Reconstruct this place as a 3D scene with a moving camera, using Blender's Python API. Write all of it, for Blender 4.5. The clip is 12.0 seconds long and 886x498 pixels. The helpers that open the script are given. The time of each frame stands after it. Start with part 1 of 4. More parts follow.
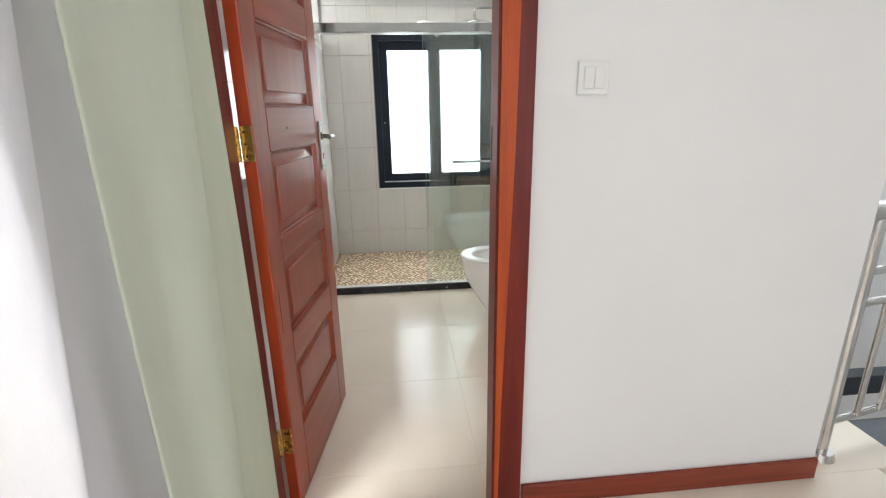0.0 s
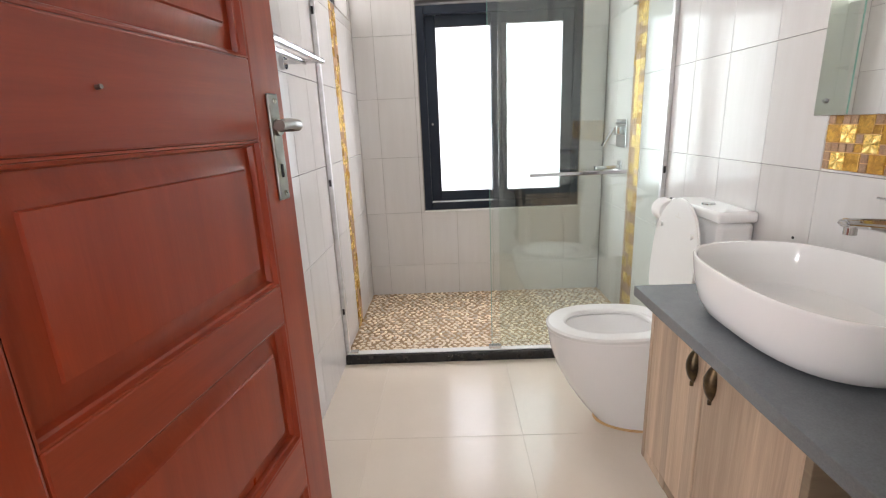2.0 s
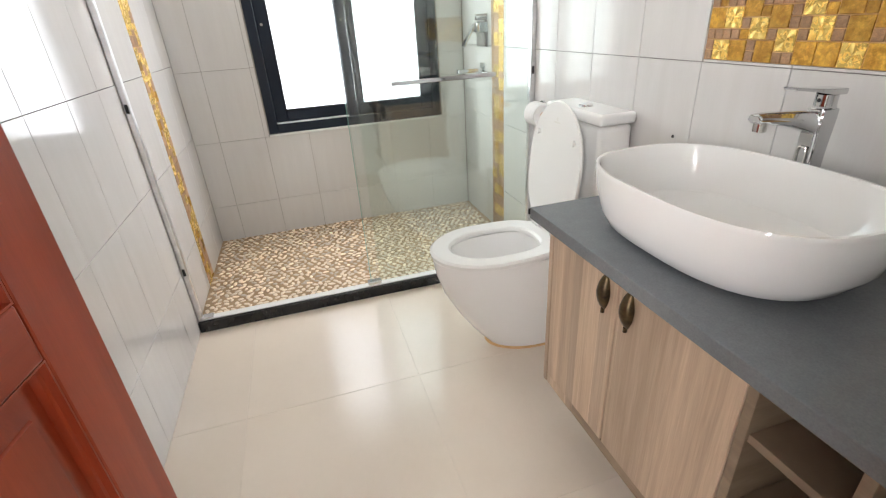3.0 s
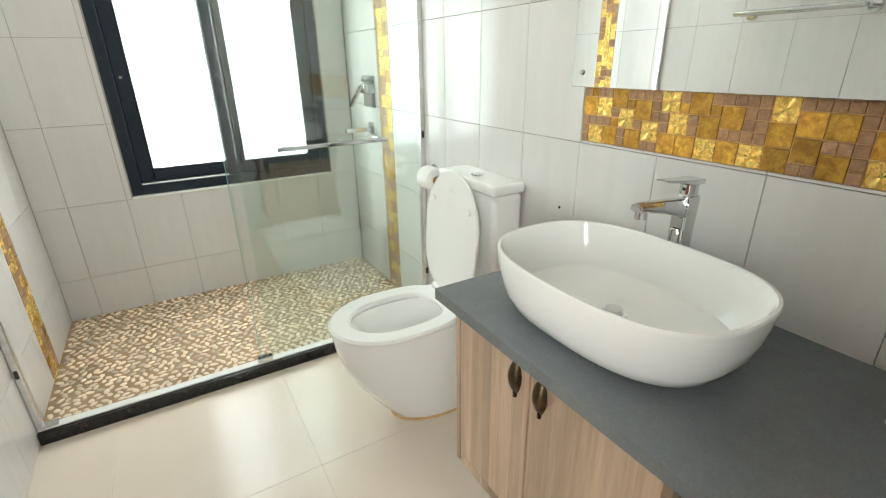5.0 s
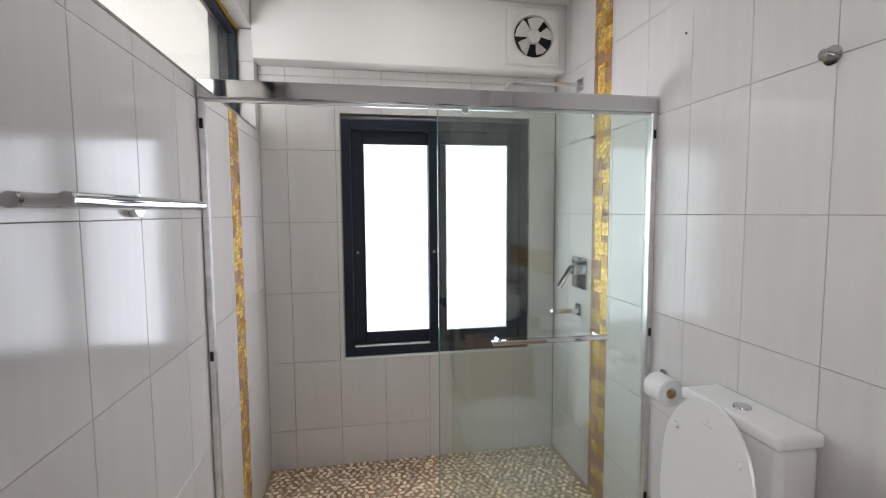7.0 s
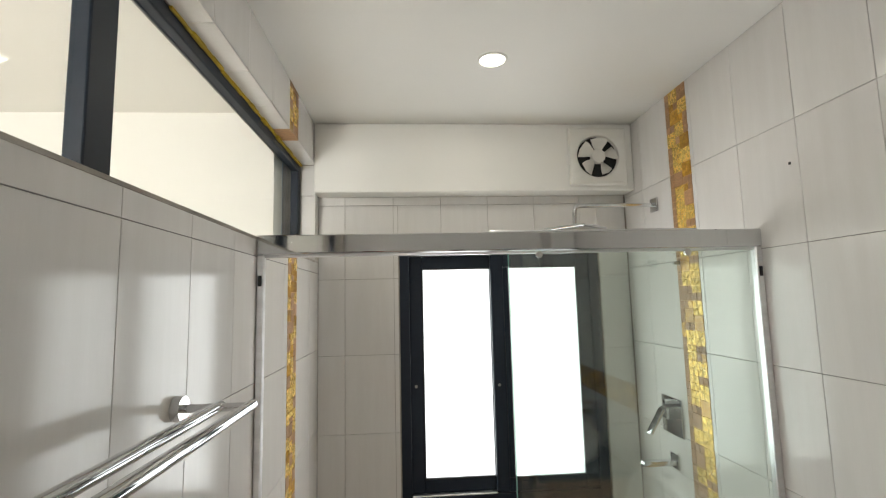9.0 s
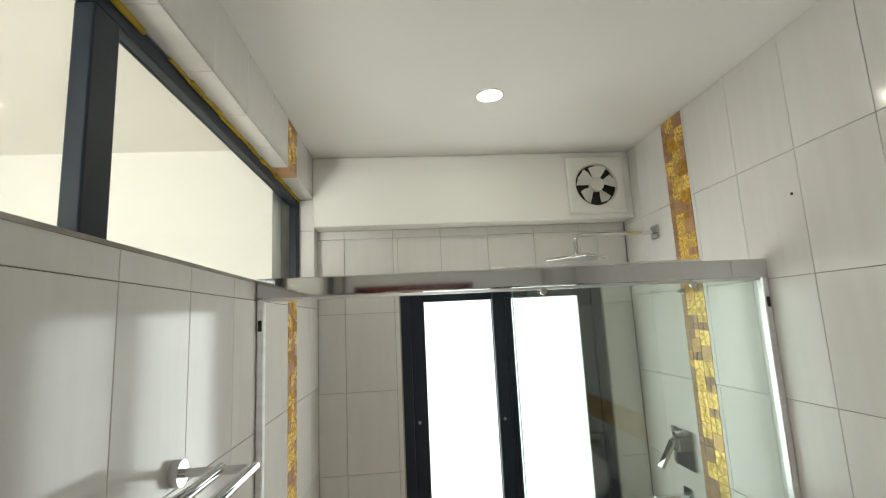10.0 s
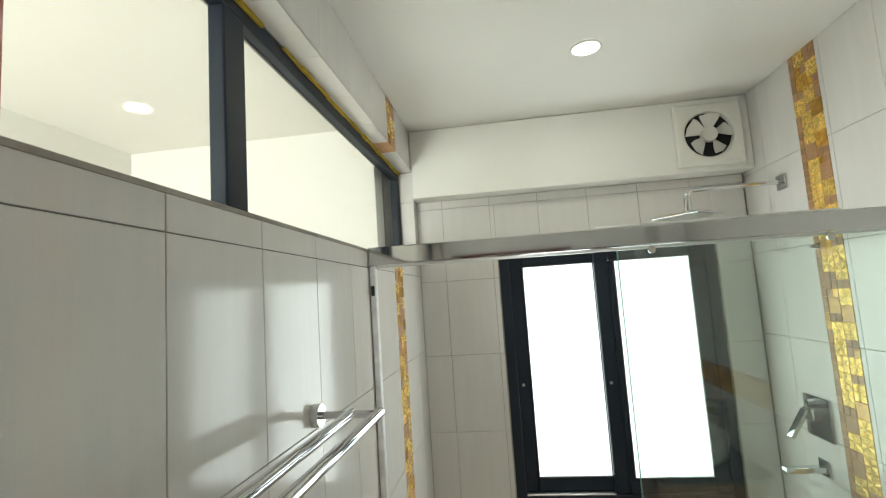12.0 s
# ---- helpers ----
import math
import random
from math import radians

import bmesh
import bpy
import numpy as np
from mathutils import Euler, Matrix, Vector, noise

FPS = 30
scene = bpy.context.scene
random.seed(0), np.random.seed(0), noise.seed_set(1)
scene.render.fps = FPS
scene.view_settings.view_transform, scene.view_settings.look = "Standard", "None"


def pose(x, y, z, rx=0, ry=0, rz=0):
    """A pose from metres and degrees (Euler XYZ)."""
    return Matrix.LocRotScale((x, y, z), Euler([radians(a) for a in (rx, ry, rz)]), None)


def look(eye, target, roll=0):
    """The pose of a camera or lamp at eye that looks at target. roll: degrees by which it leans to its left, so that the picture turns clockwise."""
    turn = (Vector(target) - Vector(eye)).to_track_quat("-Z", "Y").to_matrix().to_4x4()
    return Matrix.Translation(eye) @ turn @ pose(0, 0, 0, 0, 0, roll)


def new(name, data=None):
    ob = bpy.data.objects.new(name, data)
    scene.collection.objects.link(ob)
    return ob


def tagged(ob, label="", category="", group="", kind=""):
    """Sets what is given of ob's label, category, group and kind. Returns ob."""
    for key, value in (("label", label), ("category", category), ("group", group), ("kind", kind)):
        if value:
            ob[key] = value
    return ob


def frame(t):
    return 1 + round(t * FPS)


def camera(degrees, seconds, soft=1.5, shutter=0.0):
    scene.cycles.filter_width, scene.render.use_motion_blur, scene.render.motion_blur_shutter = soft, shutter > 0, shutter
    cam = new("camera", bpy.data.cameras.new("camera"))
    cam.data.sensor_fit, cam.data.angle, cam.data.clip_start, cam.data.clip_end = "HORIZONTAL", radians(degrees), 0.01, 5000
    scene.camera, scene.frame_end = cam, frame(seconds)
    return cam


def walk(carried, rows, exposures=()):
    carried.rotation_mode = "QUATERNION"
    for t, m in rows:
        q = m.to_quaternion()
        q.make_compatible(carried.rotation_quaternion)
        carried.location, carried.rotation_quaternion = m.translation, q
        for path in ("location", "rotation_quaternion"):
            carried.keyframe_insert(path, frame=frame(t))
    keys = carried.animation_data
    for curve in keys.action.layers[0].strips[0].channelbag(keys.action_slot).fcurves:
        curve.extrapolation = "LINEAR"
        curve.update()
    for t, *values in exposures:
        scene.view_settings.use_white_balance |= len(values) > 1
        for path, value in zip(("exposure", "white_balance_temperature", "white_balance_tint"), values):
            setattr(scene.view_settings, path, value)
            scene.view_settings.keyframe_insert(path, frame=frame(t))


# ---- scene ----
cam = camera(87.3, 12.0, soft=1.2)
PATH = [
    (0, (0.106, -0.058, 1.415), (0.284, 1.85, 0.843), -1.0),
    (0.5, (0.187, 0.286, 1.369), (-0.002, 2.202, 0.826), -2.1),
    (1, (0.13, 0.598, 1.362), (-0.076, 2.518, 0.841), -2.2),
    (1.5, (0.105, 0.854, 1.369), (0.065, 2.784, 0.849), -1.9),
    (2, (0.119, 1.101, 1.311), (0.074, 3.031, 0.791), -2.5),
    (2.5, (0.125, 1.272, 1.258), (0.267, 3.175, 0.659), -1.8),
    (3, (0.119, 1.395, 1.276), (0.604, 3.122, 0.391), -3.7),
    (3.2, (0.107, 1.414, 1.273), (0.678, 3.045, 0.266), -4.4),
    (4.8, (0.14, 1.497, 1.34), (1.061, 3.051, 0.481), -2.0),
    (5, (0.134, 1.496, 1.363), (1.071, 3.096, 0.614), -0.9),
    (5.5, (0.109, 1.503, 1.399), (1.034, 3.192, 0.858), 1.0),
    (6, (0.104, 1.564, 1.445), (0.958, 3.33, 1.058), 2.0),
    (6.5, (0.073, 1.678, 1.493), (0.701, 3.559, 1.233), 0.9),
    (7, (0.03, 1.769, 1.544), (0.372, 3.733, 1.389), -0.4),
    (7.5, (0.003, 1.829, 1.596), (0.109, 3.825, 1.536), -0.7),
    (7.7, (0.008, 1.851, 1.624), (0.067, 3.85, 1.626), -0.3),
    (9.3, (-0.024, 1.975, 1.812), (0.134, 3.954, 2.062), -1.8),
    (9.5, (-0.028, 1.98, 1.828), (0.13, 3.955, 2.103), -2.3),
    (10, (-0.029, 1.975, 1.847), (0.123, 3.946, 2.151), -2.8),
    (10.5, (-0.038, 1.963, 1.853), (-0.108, 3.944, 2.117), -4.1),
    (11, (-0.06, 1.945, 1.861), (-0.446, 3.891, 2.114), -4.9),
    (11.5, (-0.075, 1.936, 1.862), (-0.559, 3.863, 2.09), -4.6),
    (12, (-0.054, 1.947, 1.824), (-0.307, 3.921, 2.025), -3.8),
]

EXPOSURES = [(0.0, -0.25, 6150, 6), (0.8, -0.3, 6500, 6), (1.5, -0.05, 6350, 13), (2.2, -0.15, 6350, 15), (3.0, 0.0, 6300, 11), (5.0, 0.08, 6300, 0),
             (5.5, -0.05, 6150, 0), (6.5, -0.66, 6000, 9), (7.0, -0.78, 6080, 13), (7.5, -0.82, 6250, 12), (9.5, -0.93, 6700, 4), (10.5, -0.93, 6650, 0), (11.2, -0.85, 6500, 5), (12.0, -0.78, 6550, -3)]
walk(cam, [(t, look(eye, target, roll)) for t, eye, target, roll in PATH], EXPOSURES)

# ---- plan (metres) ----
LEFT, RIGHT, BACK, FRONT = -0.52, 1.226, 4.53, 1.36   # inner faces of the bathroom
HALL_FACE = 1.25                                        # hall side of the door wall
CEIL, SILL, SOFFIT = 2.74, 2.00, 2.52
SHOWER_Y = 3.53
STEP = 0.06        # the hall floor stands this much above the bathroom floor

# ---- world and lights ----
world = bpy.data.worlds.new("sky")
scene.world = world
world.use_nodes = True
wn = world.node_tree.nodes
sky = wn.new("ShaderNodeTexSky")
sky.sky_type, sky.sun_disc = "NISHITA", False
sky.sun_elevation, sky.sun_rotation = radians(50), radians(200)
world.node_tree.links.new(sky.outputs[0], wn["Background"].inputs[0])
wn["Background"].inputs[1].default_value = 0.12


def area_lamp(name, eye, target, w, h, power, colour=(1, 1, 1)):
    data = bpy.data.lights.new(name, "AREA")
    data.shape, data.size, data.size_y, data.energy, data.color = "RECTANGLE", w, h, power, colour
    ob = new(name, data)
    ob.matrix_world = look(eye, target)
    return ob


area_lamp("window_daylight", (0.48, 4.66, 1.40), (0.48, 0, 1.40), 1.02, 1.30, 30, (1.0, 0.985, 0.985))
# added fill from behind the camera; the hall has no window built there
area_lamp("hall_window_daylight", (0.7, -2.35, 1.5), (0.7, 4, 1.3), 2.4, 2.0, 46, (0.98, 0.97, 1.0))
area_lamp("curtain_window_daylight", (-0.80, 0.25, 1.3), (1, 0.25, 1.2), 1.1, 2.3, 15, (0.99, 0.98, 1.0))
# unseen fill lamp added to brighten the bedroom; no window stands here
area_lamp("bedroom_window_daylight", (-1.35, 0.3, 1.6), (-1.35, 4, 1.9), 1.1, 1.3, 215, (1.0, 0.98, 0.96))
area_lamp("stair_daylight", (3.2, 2.6, 3.2), (2.4, 2.4, 0.5), 1.2, 1.2, 110, (0.95, 0.98, 1.0))


# ---- materials ----
def material(name, colour, rough=0.5, metal=0.0, second=None, scale=8.0, stretch=(1, 1, 1), detail=6.0,
             fine=0.0, fine_scale=120.0, bump=0.0, bump_scale=80.0, rough_var=0.0, per_object=0.0, island=False,
             coat=0.0, ior=1.5, contrast=(0.3, 0.7), distort=0.0):
    m = bpy.data.materials.new(name)
    m.use_nodes = True
    nodes, links = m.node_tree.nodes, m.node_tree.links
    bsdf = nodes["Principled BSDF"]
    bsdf.inputs["Metallic"].default_value = metal
    bsdf.inputs["Roughness"].default_value = rough
    bsdf.inputs["IOR"].default_value = ior
    bsdf.inputs["Coat Weight"].default_value = coat
    bsdf.inputs["Coat Roughness"].default_value = 0.12
    coord = nodes.new("ShaderNodeTexCoord")
    mapping = nodes.new("ShaderNodeMapping")
    mapping.inputs["Scale"].default_value = stretch
    links.new(coord.outputs["Object"], mapping.inputs["Vector"])
    info = nodes.new("ShaderNodeObjectInfo")
    geo = nodes.new("ShaderNodeNewGeometry")
    rnd = geo.outputs["Random Per Island"] if island else info.outputs["Random"]
    shift = nodes.new("ShaderNodeMath")
    shift.operation = "MULTIPLY"
    shift.inputs[1].default_value = 37.0
    links.new(rnd, shift.inputs[0])

    def tex(sc, det=detail):
        n = nodes.new("ShaderNodeTexNoise")
        n.noise_dimensions = "4D"
        n.inputs["Scale"].default_value, n.inputs["Detail"].default_value = sc, det
        n.inputs["Distortion"].default_value = distort
        links.new(mapping.outputs[0], n.inputs["Vector"])
        links.new(shift.outputs[0], n.inputs["W"])
        return n

    base = nodes.new("ShaderNodeMix")
    base.data_type = "RGBA"
    base.inputs["A"].default_value = (*colour, 1)
    base.inputs["B"].default_value = (*(second or [c * 0.9 for c in colour]), 1)
    big = tex(scale)
    ramp = nodes.new("ShaderNodeMapRange")
    ramp.inputs["From Min"].default_value, ramp.inputs["From Max"].default_value = contrast
    links.new(big.outputs["Fac"], ramp.inputs["Value"])
    links.new(ramp.outputs[0], base.inputs["Factor"])
    out = base.outputs["Result"]
    small = tex(fine_scale, 3.0)
    if fine:
        hsv = nodes.new("ShaderNodeHueSaturation")
        val = nodes.new("ShaderNodeMapRange")
        val.inputs["To Min"].default_value, val.inputs["To Max"].default_value = 1 - fine, 1 + fine
        links.new(small.outputs["Fac"], val.inputs["Value"])
        links.new(val.outputs[0], hsv.inputs["Value"])
        links.new(out, hsv.inputs["Color"])
        out = hsv.outputs["Color"]
    if per_object:
        hsv = nodes.new("ShaderNodeHueSaturation")
        val = nodes.new("ShaderNodeMapRange")
        val.inputs["To Min"].default_value, val.inputs["To Max"].default_value = 1 - per_object, 1 + per_object
        links.new(rnd, val.inputs["Value"])
        links.new(val.outputs[0], hsv.inputs["Value"])
        links.new(out, hsv.inputs["Color"])
        out = hsv.outputs["Color"]
    links.new(out, bsdf.inputs["Base Color"])
    if rough_var:
        rr = nodes.new("ShaderNodeMapRange")
        rr.inputs["To Min"].default_value, rr.inputs["To Max"].default_value = max(0.02, rough - rough_var), rough + rough_var
        links.new(big.outputs["Fac"], rr.inputs["Value"])
        links.new(rr.outputs[0], bsdf.inputs["Roughness"])
    if bump:
        bn = nodes.new("ShaderNodeBump")
        bn.inputs["Strength"].default_value, bn.inputs["Distance"].default_value = bump, 0.002
        links.new(tex(bump_scale, 4.0).outputs["Fac"], bn.inputs["Height"])
        links.new(bn.outputs[0], bsdf.inputs["Normal"])
    return m


def glass(name, tint, frosted=0.0, head_on=0.025, grazing=0.25):
    m = bpy.data.materials.new(name)
    m.use_nodes = True
    nodes, links = m.node_tree.nodes, m.node_tree.links
    nodes.remove(nodes["Principled BSDF"])
    clear = nodes.new("ShaderNodeBsdfTransparent")
    clear.inputs[0].default_value = (*tint, 1)
    gloss = nodes.new("ShaderNodeBsdfGlossy")
    gloss.inputs["Roughness"].default_value = 0.03
    weight = nodes.new("ShaderNodeLayerWeight")
    weight.inputs["Blend"].default_value = 0.5
    power = nodes.new("ShaderNodeMath")
    power.operation = "POWER"
    power.inputs[1].default_value = 5.0
    links.new(weight.outputs["Facing"], power.inputs[0])
    fres = nodes.new("ShaderNodeMath")
    fres.operation = "MULTIPLY_ADD"
    fres.inputs[1].default_value, fres.inputs[2].default_value = grazing, head_on
    links.new(power.outputs[0], fres.inputs[0])
    mix = nodes.new("ShaderNodeMixShader")
    links.new(fres.outputs[0], mix.inputs[0])
    links.new(clear.outputs[0], mix.inputs[1])
    links.new(gloss.outputs[0], mix.inputs[2])
    last = mix
    if frosted:
        soft = nodes.new("ShaderNodeBsdfTranslucent")
        soft.inputs[0].default_value = (0.9, 0.92, 0.93, 1)
        both = nodes.new("ShaderNodeMixShader")
        both.inputs[0].default_value = frosted
        links.new(mix.outputs[0], both.inputs[1])
        links.new(soft.outputs[0], both.inputs[2])
        last = both
    links.new(last.outputs[0], nodes["Material Output"].inputs[0])
    return m


def glow(name, colour, strength):
    m = bpy.data.materials.new(name)
    m.use_nodes = True
    b = m.node_tree.nodes["Principled BSDF"]
    b.inputs["Base Color"].default_value = (*colour, 1)
    b.inputs["Emission Color"].default_value = (*colour, 1)
    b.inputs["Emission Strength"].default_value = strength
    return m


M_TILE = material("wall_tile_glaze", (0.70, 0.685, 0.67), 0.115, second=(0.665, 0.648, 0.63), scale=3.0, stretch=(9, 9, 0.8), fine=0.025,
                  fine_scale=28, bump=0.02, bump_scale=5, rough_var=0.02, per_object=0.015)
M_GROUT = material("tile_grout", (0.40, 0.37, 0.33), 0.9, second=(0.22, 0.20, 0.18), scale=9, fine=0.1, bump=0.2)
M_FLOOR = material("floor_tile_polished", (0.78, 0.69, 0.585), 0.19, second=(0.735, 0.64, 0.53), scale=2.2, fine=0.02, fine_scale=60,
                   bump=0.02, bump_scale=20, rough_var=0.05, per_object=0.015)
M_FLOOR_GROUT = material("floor_grout", (0.78, 0.69, 0.585), 0.85, fine=0.1)
M_PAINT = material("white_wall_paint", (0.82, 0.80, 0.78), 0.7, second=(0.79, 0.77, 0.75), scale=1.5, fine=0.015, bump=0.08, bump_scale=140)
M_CEIL = material("ceiling_paint", (0.84, 0.83, 0.80), 0.8, second=(0.80, 0.79, 0.76), scale=1.2, fine=0.01, bump=0.05, bump_scale=90)
M_CREAM = material("bedroom_paint", (0.84, 0.82, 0.78), 0.8, second=(0.82, 0.795, 0.755), scale=1.2, fine=0.01, bump=0.05)
M_DOOR = material("mahogany_varnish", (0.37, 0.053, 0.015), 0.29, second=(0.25, 0.029, 0.008), scale=2.6, stretch=(9, 9, 0.5), fine=0.14,
                  fine_scale=40, bump=0.05, bump_scale=16, rough_var=0.04, coat=0.12, distort=0.5, per_object=0.06, ior=1.5)
M_DOOR_ACROSS = material("mahogany_varnish_rail", (0.37, 0.053, 0.015), 0.29, second=(0.25, 0.029, 0.008), scale=2.6, stretch=(9, 0.5, 9), fine=0.14,
                         fine_scale=40, bump=0.05, bump_scale=16, rough_var=0.04, coat=0.12, distort=0.5, per_object=0.06, ior=1.5)
M_JAMB = material("mahogany_frame", (0.20, 0.022, 0.011), 0.42, second=(0.10, 0.010, 0.007), scale=2.5, stretch=(8, 8, 0.5), fine=0.22,
                  fine_scale=30, bump=0.14, bump_scale=14, rough_var=0.08, coat=0.04, distort=0.8, ior=1.35)
M_ORANGE_WOOD = material("mahogany_orange", (0.50, 0.085, 0.010), 0.46, second=(0.33, 0.045, 0.008), scale=2.5, stretch=(8, 8, 0.5), fine=0.22,
                 fine_scale=30, bump=0.12, bump_scale=14, coat=0.03, distort=0.8, ior=1.35)
M_SKIRT = material("mahogany_skirting", (0.27, 0.045, 0.018), 0.36, second=(0.15, 0.02, 0.010), scale=2.5, stretch=(0.5, 8, 8), fine=0.2,
                   fine_scale=14, bump=0.1, bump_scale=12, coat=0.1, distort=0.8, ior=1.4)
M_BRASS = material("worn_brass", (0.72, 0.50, 0.14), 0.28, 1.0, second=(0.42, 0.28, 0.08), scale=40, fine=0.1, rough_var=0.12, bump=0.1)
M_CHROME = material("chrome", (0.66, 0.67, 0.68), 0.06, 1.0, second=(0.61, 0.62, 0.63), scale=8, rough_var=0.03)
M_NICKEL = material("satin_nickel", (0.34, 0.33, 0.30), 0.32, 1.0, second=(0.22, 0.215, 0.20), scale=20, rough_var=0.08)
M_STEEL = material("polished_steel", (0.66, 0.65, 0.62), 0.16, 1.0, second=(0.56, 0.55, 0.53), scale=10, rough_var=0.05)
M_ALU = material("brushed_aluminium", (0.84, 0.84, 0.85), 0.30, 1.0, second=(0.66, 0.66, 0.66), scale=4, stretch=(1, 8, 8), rough_var=0.05)
M_BRONZE = material("antique_bronze", (0.16, 0.115, 0.06), 0.38, 1.0, second=(0.05, 0.04, 0.03), scale=60, rough_var=0.1, bump=0.15)
M_CERAMIC = material("white_ceramic", (0.90, 0.895, 0.88), 0.07, second=(0.88, 0.875, 0.86), scale=2, coat=0.3, rough_var=0.02)
M_SEAT = material("white_seat_plastic", (0.86, 0.86, 0.84), 0.18, second=(0.84, 0.84, 0.82), scale=4)
M_PAPER = material("toilet_paper", (0.85, 0.84, 0.82), 0.95, second=(0.8, 0.79, 0.77), scale=60, bump=0.3, bump_scale=200)
M_STONE = material("grey_quartz", (0.155, 0.168, 0.178), 0.24, second=(0.142, 0.154, 0.163), scale=30, fine=0.22, fine_scale=300)
M_OAK = material("pale_oak_veneer", (0.58, 0.435, 0.31), 0.42, second=(0.33, 0.23, 0.155), scale=2.4, stretch=(1, 12, 0.45), fine=0.26,
                 fine_scale=26, bump=0.08, bump_scale=20, contrast=(0.25, 0.75), distort=0.6)
# the oak's hue at about half its brightness, for inner boards and shelves
M_OAK_IN = material("darker_oak_board", (0.30, 0.225, 0.15), 0.55, second=(0.19, 0.135, 0.09), scale=2.4, stretch=(2, 2, 12), fine=0.12, fine_scale=20)


def banded(m, width, low, high):
    """Glue-lines of a laminated board: upright strips of the veneer, each a little lighter or darker."""
    nodes, links = m.node_tree.nodes, m.node_tree.links
    bsdf = nodes["Principled BSDF"]
    before = bsdf.inputs["Base Color"].links[0].from_socket
    coord = nodes.new("ShaderNodeTexCoord")
    sep = nodes.new("ShaderNodeSeparateXYZ")
    links.new(coord.outputs["Object"], sep.inputs[0])
    wave = nodes.new("ShaderNodeTexNoise")
    wave.noise_dimensions = "1D"
    wave.inputs["Scale"].default_value = 9.0
    links.new(sep.outputs["Y"], wave.inputs["W"])
    step = nodes.new("ShaderNodeMath")
    step.operation = "MULTIPLY_ADD"
    step.inputs[1].default_value = 1 / width
    links.new(sep.outputs["Y"], step.inputs[0])
    links.new(wave.outputs["Fac"], step.inputs[2])
    whole = nodes.new("ShaderNodeMath")
    whole.operation = "FLOOR"
    links.new(step.outputs[0], whole.inputs[0])
    white = nodes.new("ShaderNodeTexWhiteNoise")
    white.noise_dimensions = "1D"
    links.new(whole.outputs[0], white.inputs["W"])
    val = nodes.new("ShaderNodeMapRange")
    val.inputs["To Min"].default_value, val.inputs["To Max"].default_value = low, high
    links.new(white.outputs["Value"], val.inputs["Value"])
    hsv = nodes.new("ShaderNodeHueSaturation")
    links.new(val.outputs[0], hsv.inputs["Value"])
    links.new(before, hsv.inputs["Color"])
    links.new(hsv.outputs["Color"], bsdf.inputs["Base Color"])


def embossed(m, petals, depth):
    """A pressed leaf star round the middle of each chip."""
    nodes, links = m.node_tree.nodes, m.node_tree.links
    bsdf = nodes["Principled BSDF"]
    before = bsdf.inputs["Normal"].links[0].from_socket
    coord = nodes.new("ShaderNodeTexCoord")
    sep = nodes.new("ShaderNodeSeparateXYZ")
    links.new(coord.outputs["Object"], sep.inputs[0])
    info = nodes.new("ShaderNodeObjectInfo")
    turn = nodes.new("ShaderNodeMath")
    turn.operation = "ARCTAN2"
    links.new(sep.outputs["Z"], turn.inputs[0])
    links.new(sep.outputs["Y"], turn.inputs[1])
    start = nodes.new("ShaderNodeMath")
    start.operation = "MULTIPLY"
    start.inputs[1].default_value = math.tau
    links.new(info.outputs["Random"], start.inputs[0])
    spin = nodes.new("ShaderNodeMath")
    spin.operation = "MULTIPLY_ADD"
    spin.inputs[1].default_value = petals
    links.new(turn.outputs[0], spin.inputs[0])
    links.new(start.outputs[0], spin.inputs[2])
    wave = nodes.new("ShaderNodeMath")
    wave.operation = "SINE"
    links.new(spin.outputs[0], wave.inputs[0])
    bn = nodes.new("ShaderNodeBump")
    bn.inputs["Strength"].default_value, bn.inputs["Distance"].default_value = 0.8, depth
    links.new(wave.outputs[0], bn.inputs["Height"])
    links.new(before, bn.inputs["Normal"])
    links.new(bn.outputs[0], bsdf.inputs["Normal"])


banded(M_OAK, 0.040, 0.74, 1.14)
M_BLACK = material("black_kerb_stone", (0.012, 0.012, 0.013), 0.25, second=(0.02, 0.02, 0.02), scale=20, fine=0.2)
M_DARK = material("dark_void", (0.01, 0.01, 0.01), 0.8)
M_FRAME = material("navy_black_aluminium", (0.010, 0.016, 0.027), 0.42, second=(0.014, 0.021, 0.034), scale=6, fine=0.1, rough_var=0.06, ior=1.33)
M_RUBBER = material("black_gasket", (0.012, 0.012, 0.014), 0.6)
M_FOAM = material("yellow_foam_sealant", (0.60, 0.40, 0.03), 0.9, second=(0.34, 0.25, 0.03), scale=30, bump=0.6, bump_scale=60, fine=0.2)
M_GOLD = material("gold_leaf_glass", (0.98, 0.70, 0.20), 0.27, 0.5, second=(0.80, 0.50, 0.09), scale=55, distort=1.4, fine=0.25, fine_scale=150, bump=1.0,
                  bump_scale=60, rough_var=0.1, per_object=0.12, island=False)
embossed(M_GOLD, 5, 0.0016)
M_AMBER = material("amber_glass", (0.74, 0.43, 0.06), 0.2, 0.2, second=(0.42, 0.21, 0.025), scale=45, distort=1.0, fine=0.55, fine_scale=160, bump=0.3,
                   bump_scale=50, per_object=0.25, island=False, contrast=(0.35, 0.6))
M_BROWN = material("brown_mosaic_stone", (0.45, 0.26, 0.125), 0.55, second=(0.27, 0.145, 0.065), scale=130, fine=0.5, fine_scale=420, bump=0.4, bump_scale=160,
                   per_object=0.15, island=False)
M_MOSGROUT = material("mosaic_grout", (0.72, 0.47, 0.24), 0.9, second=(0.58, 0.35, 0.15), scale=30, fine=0.1)
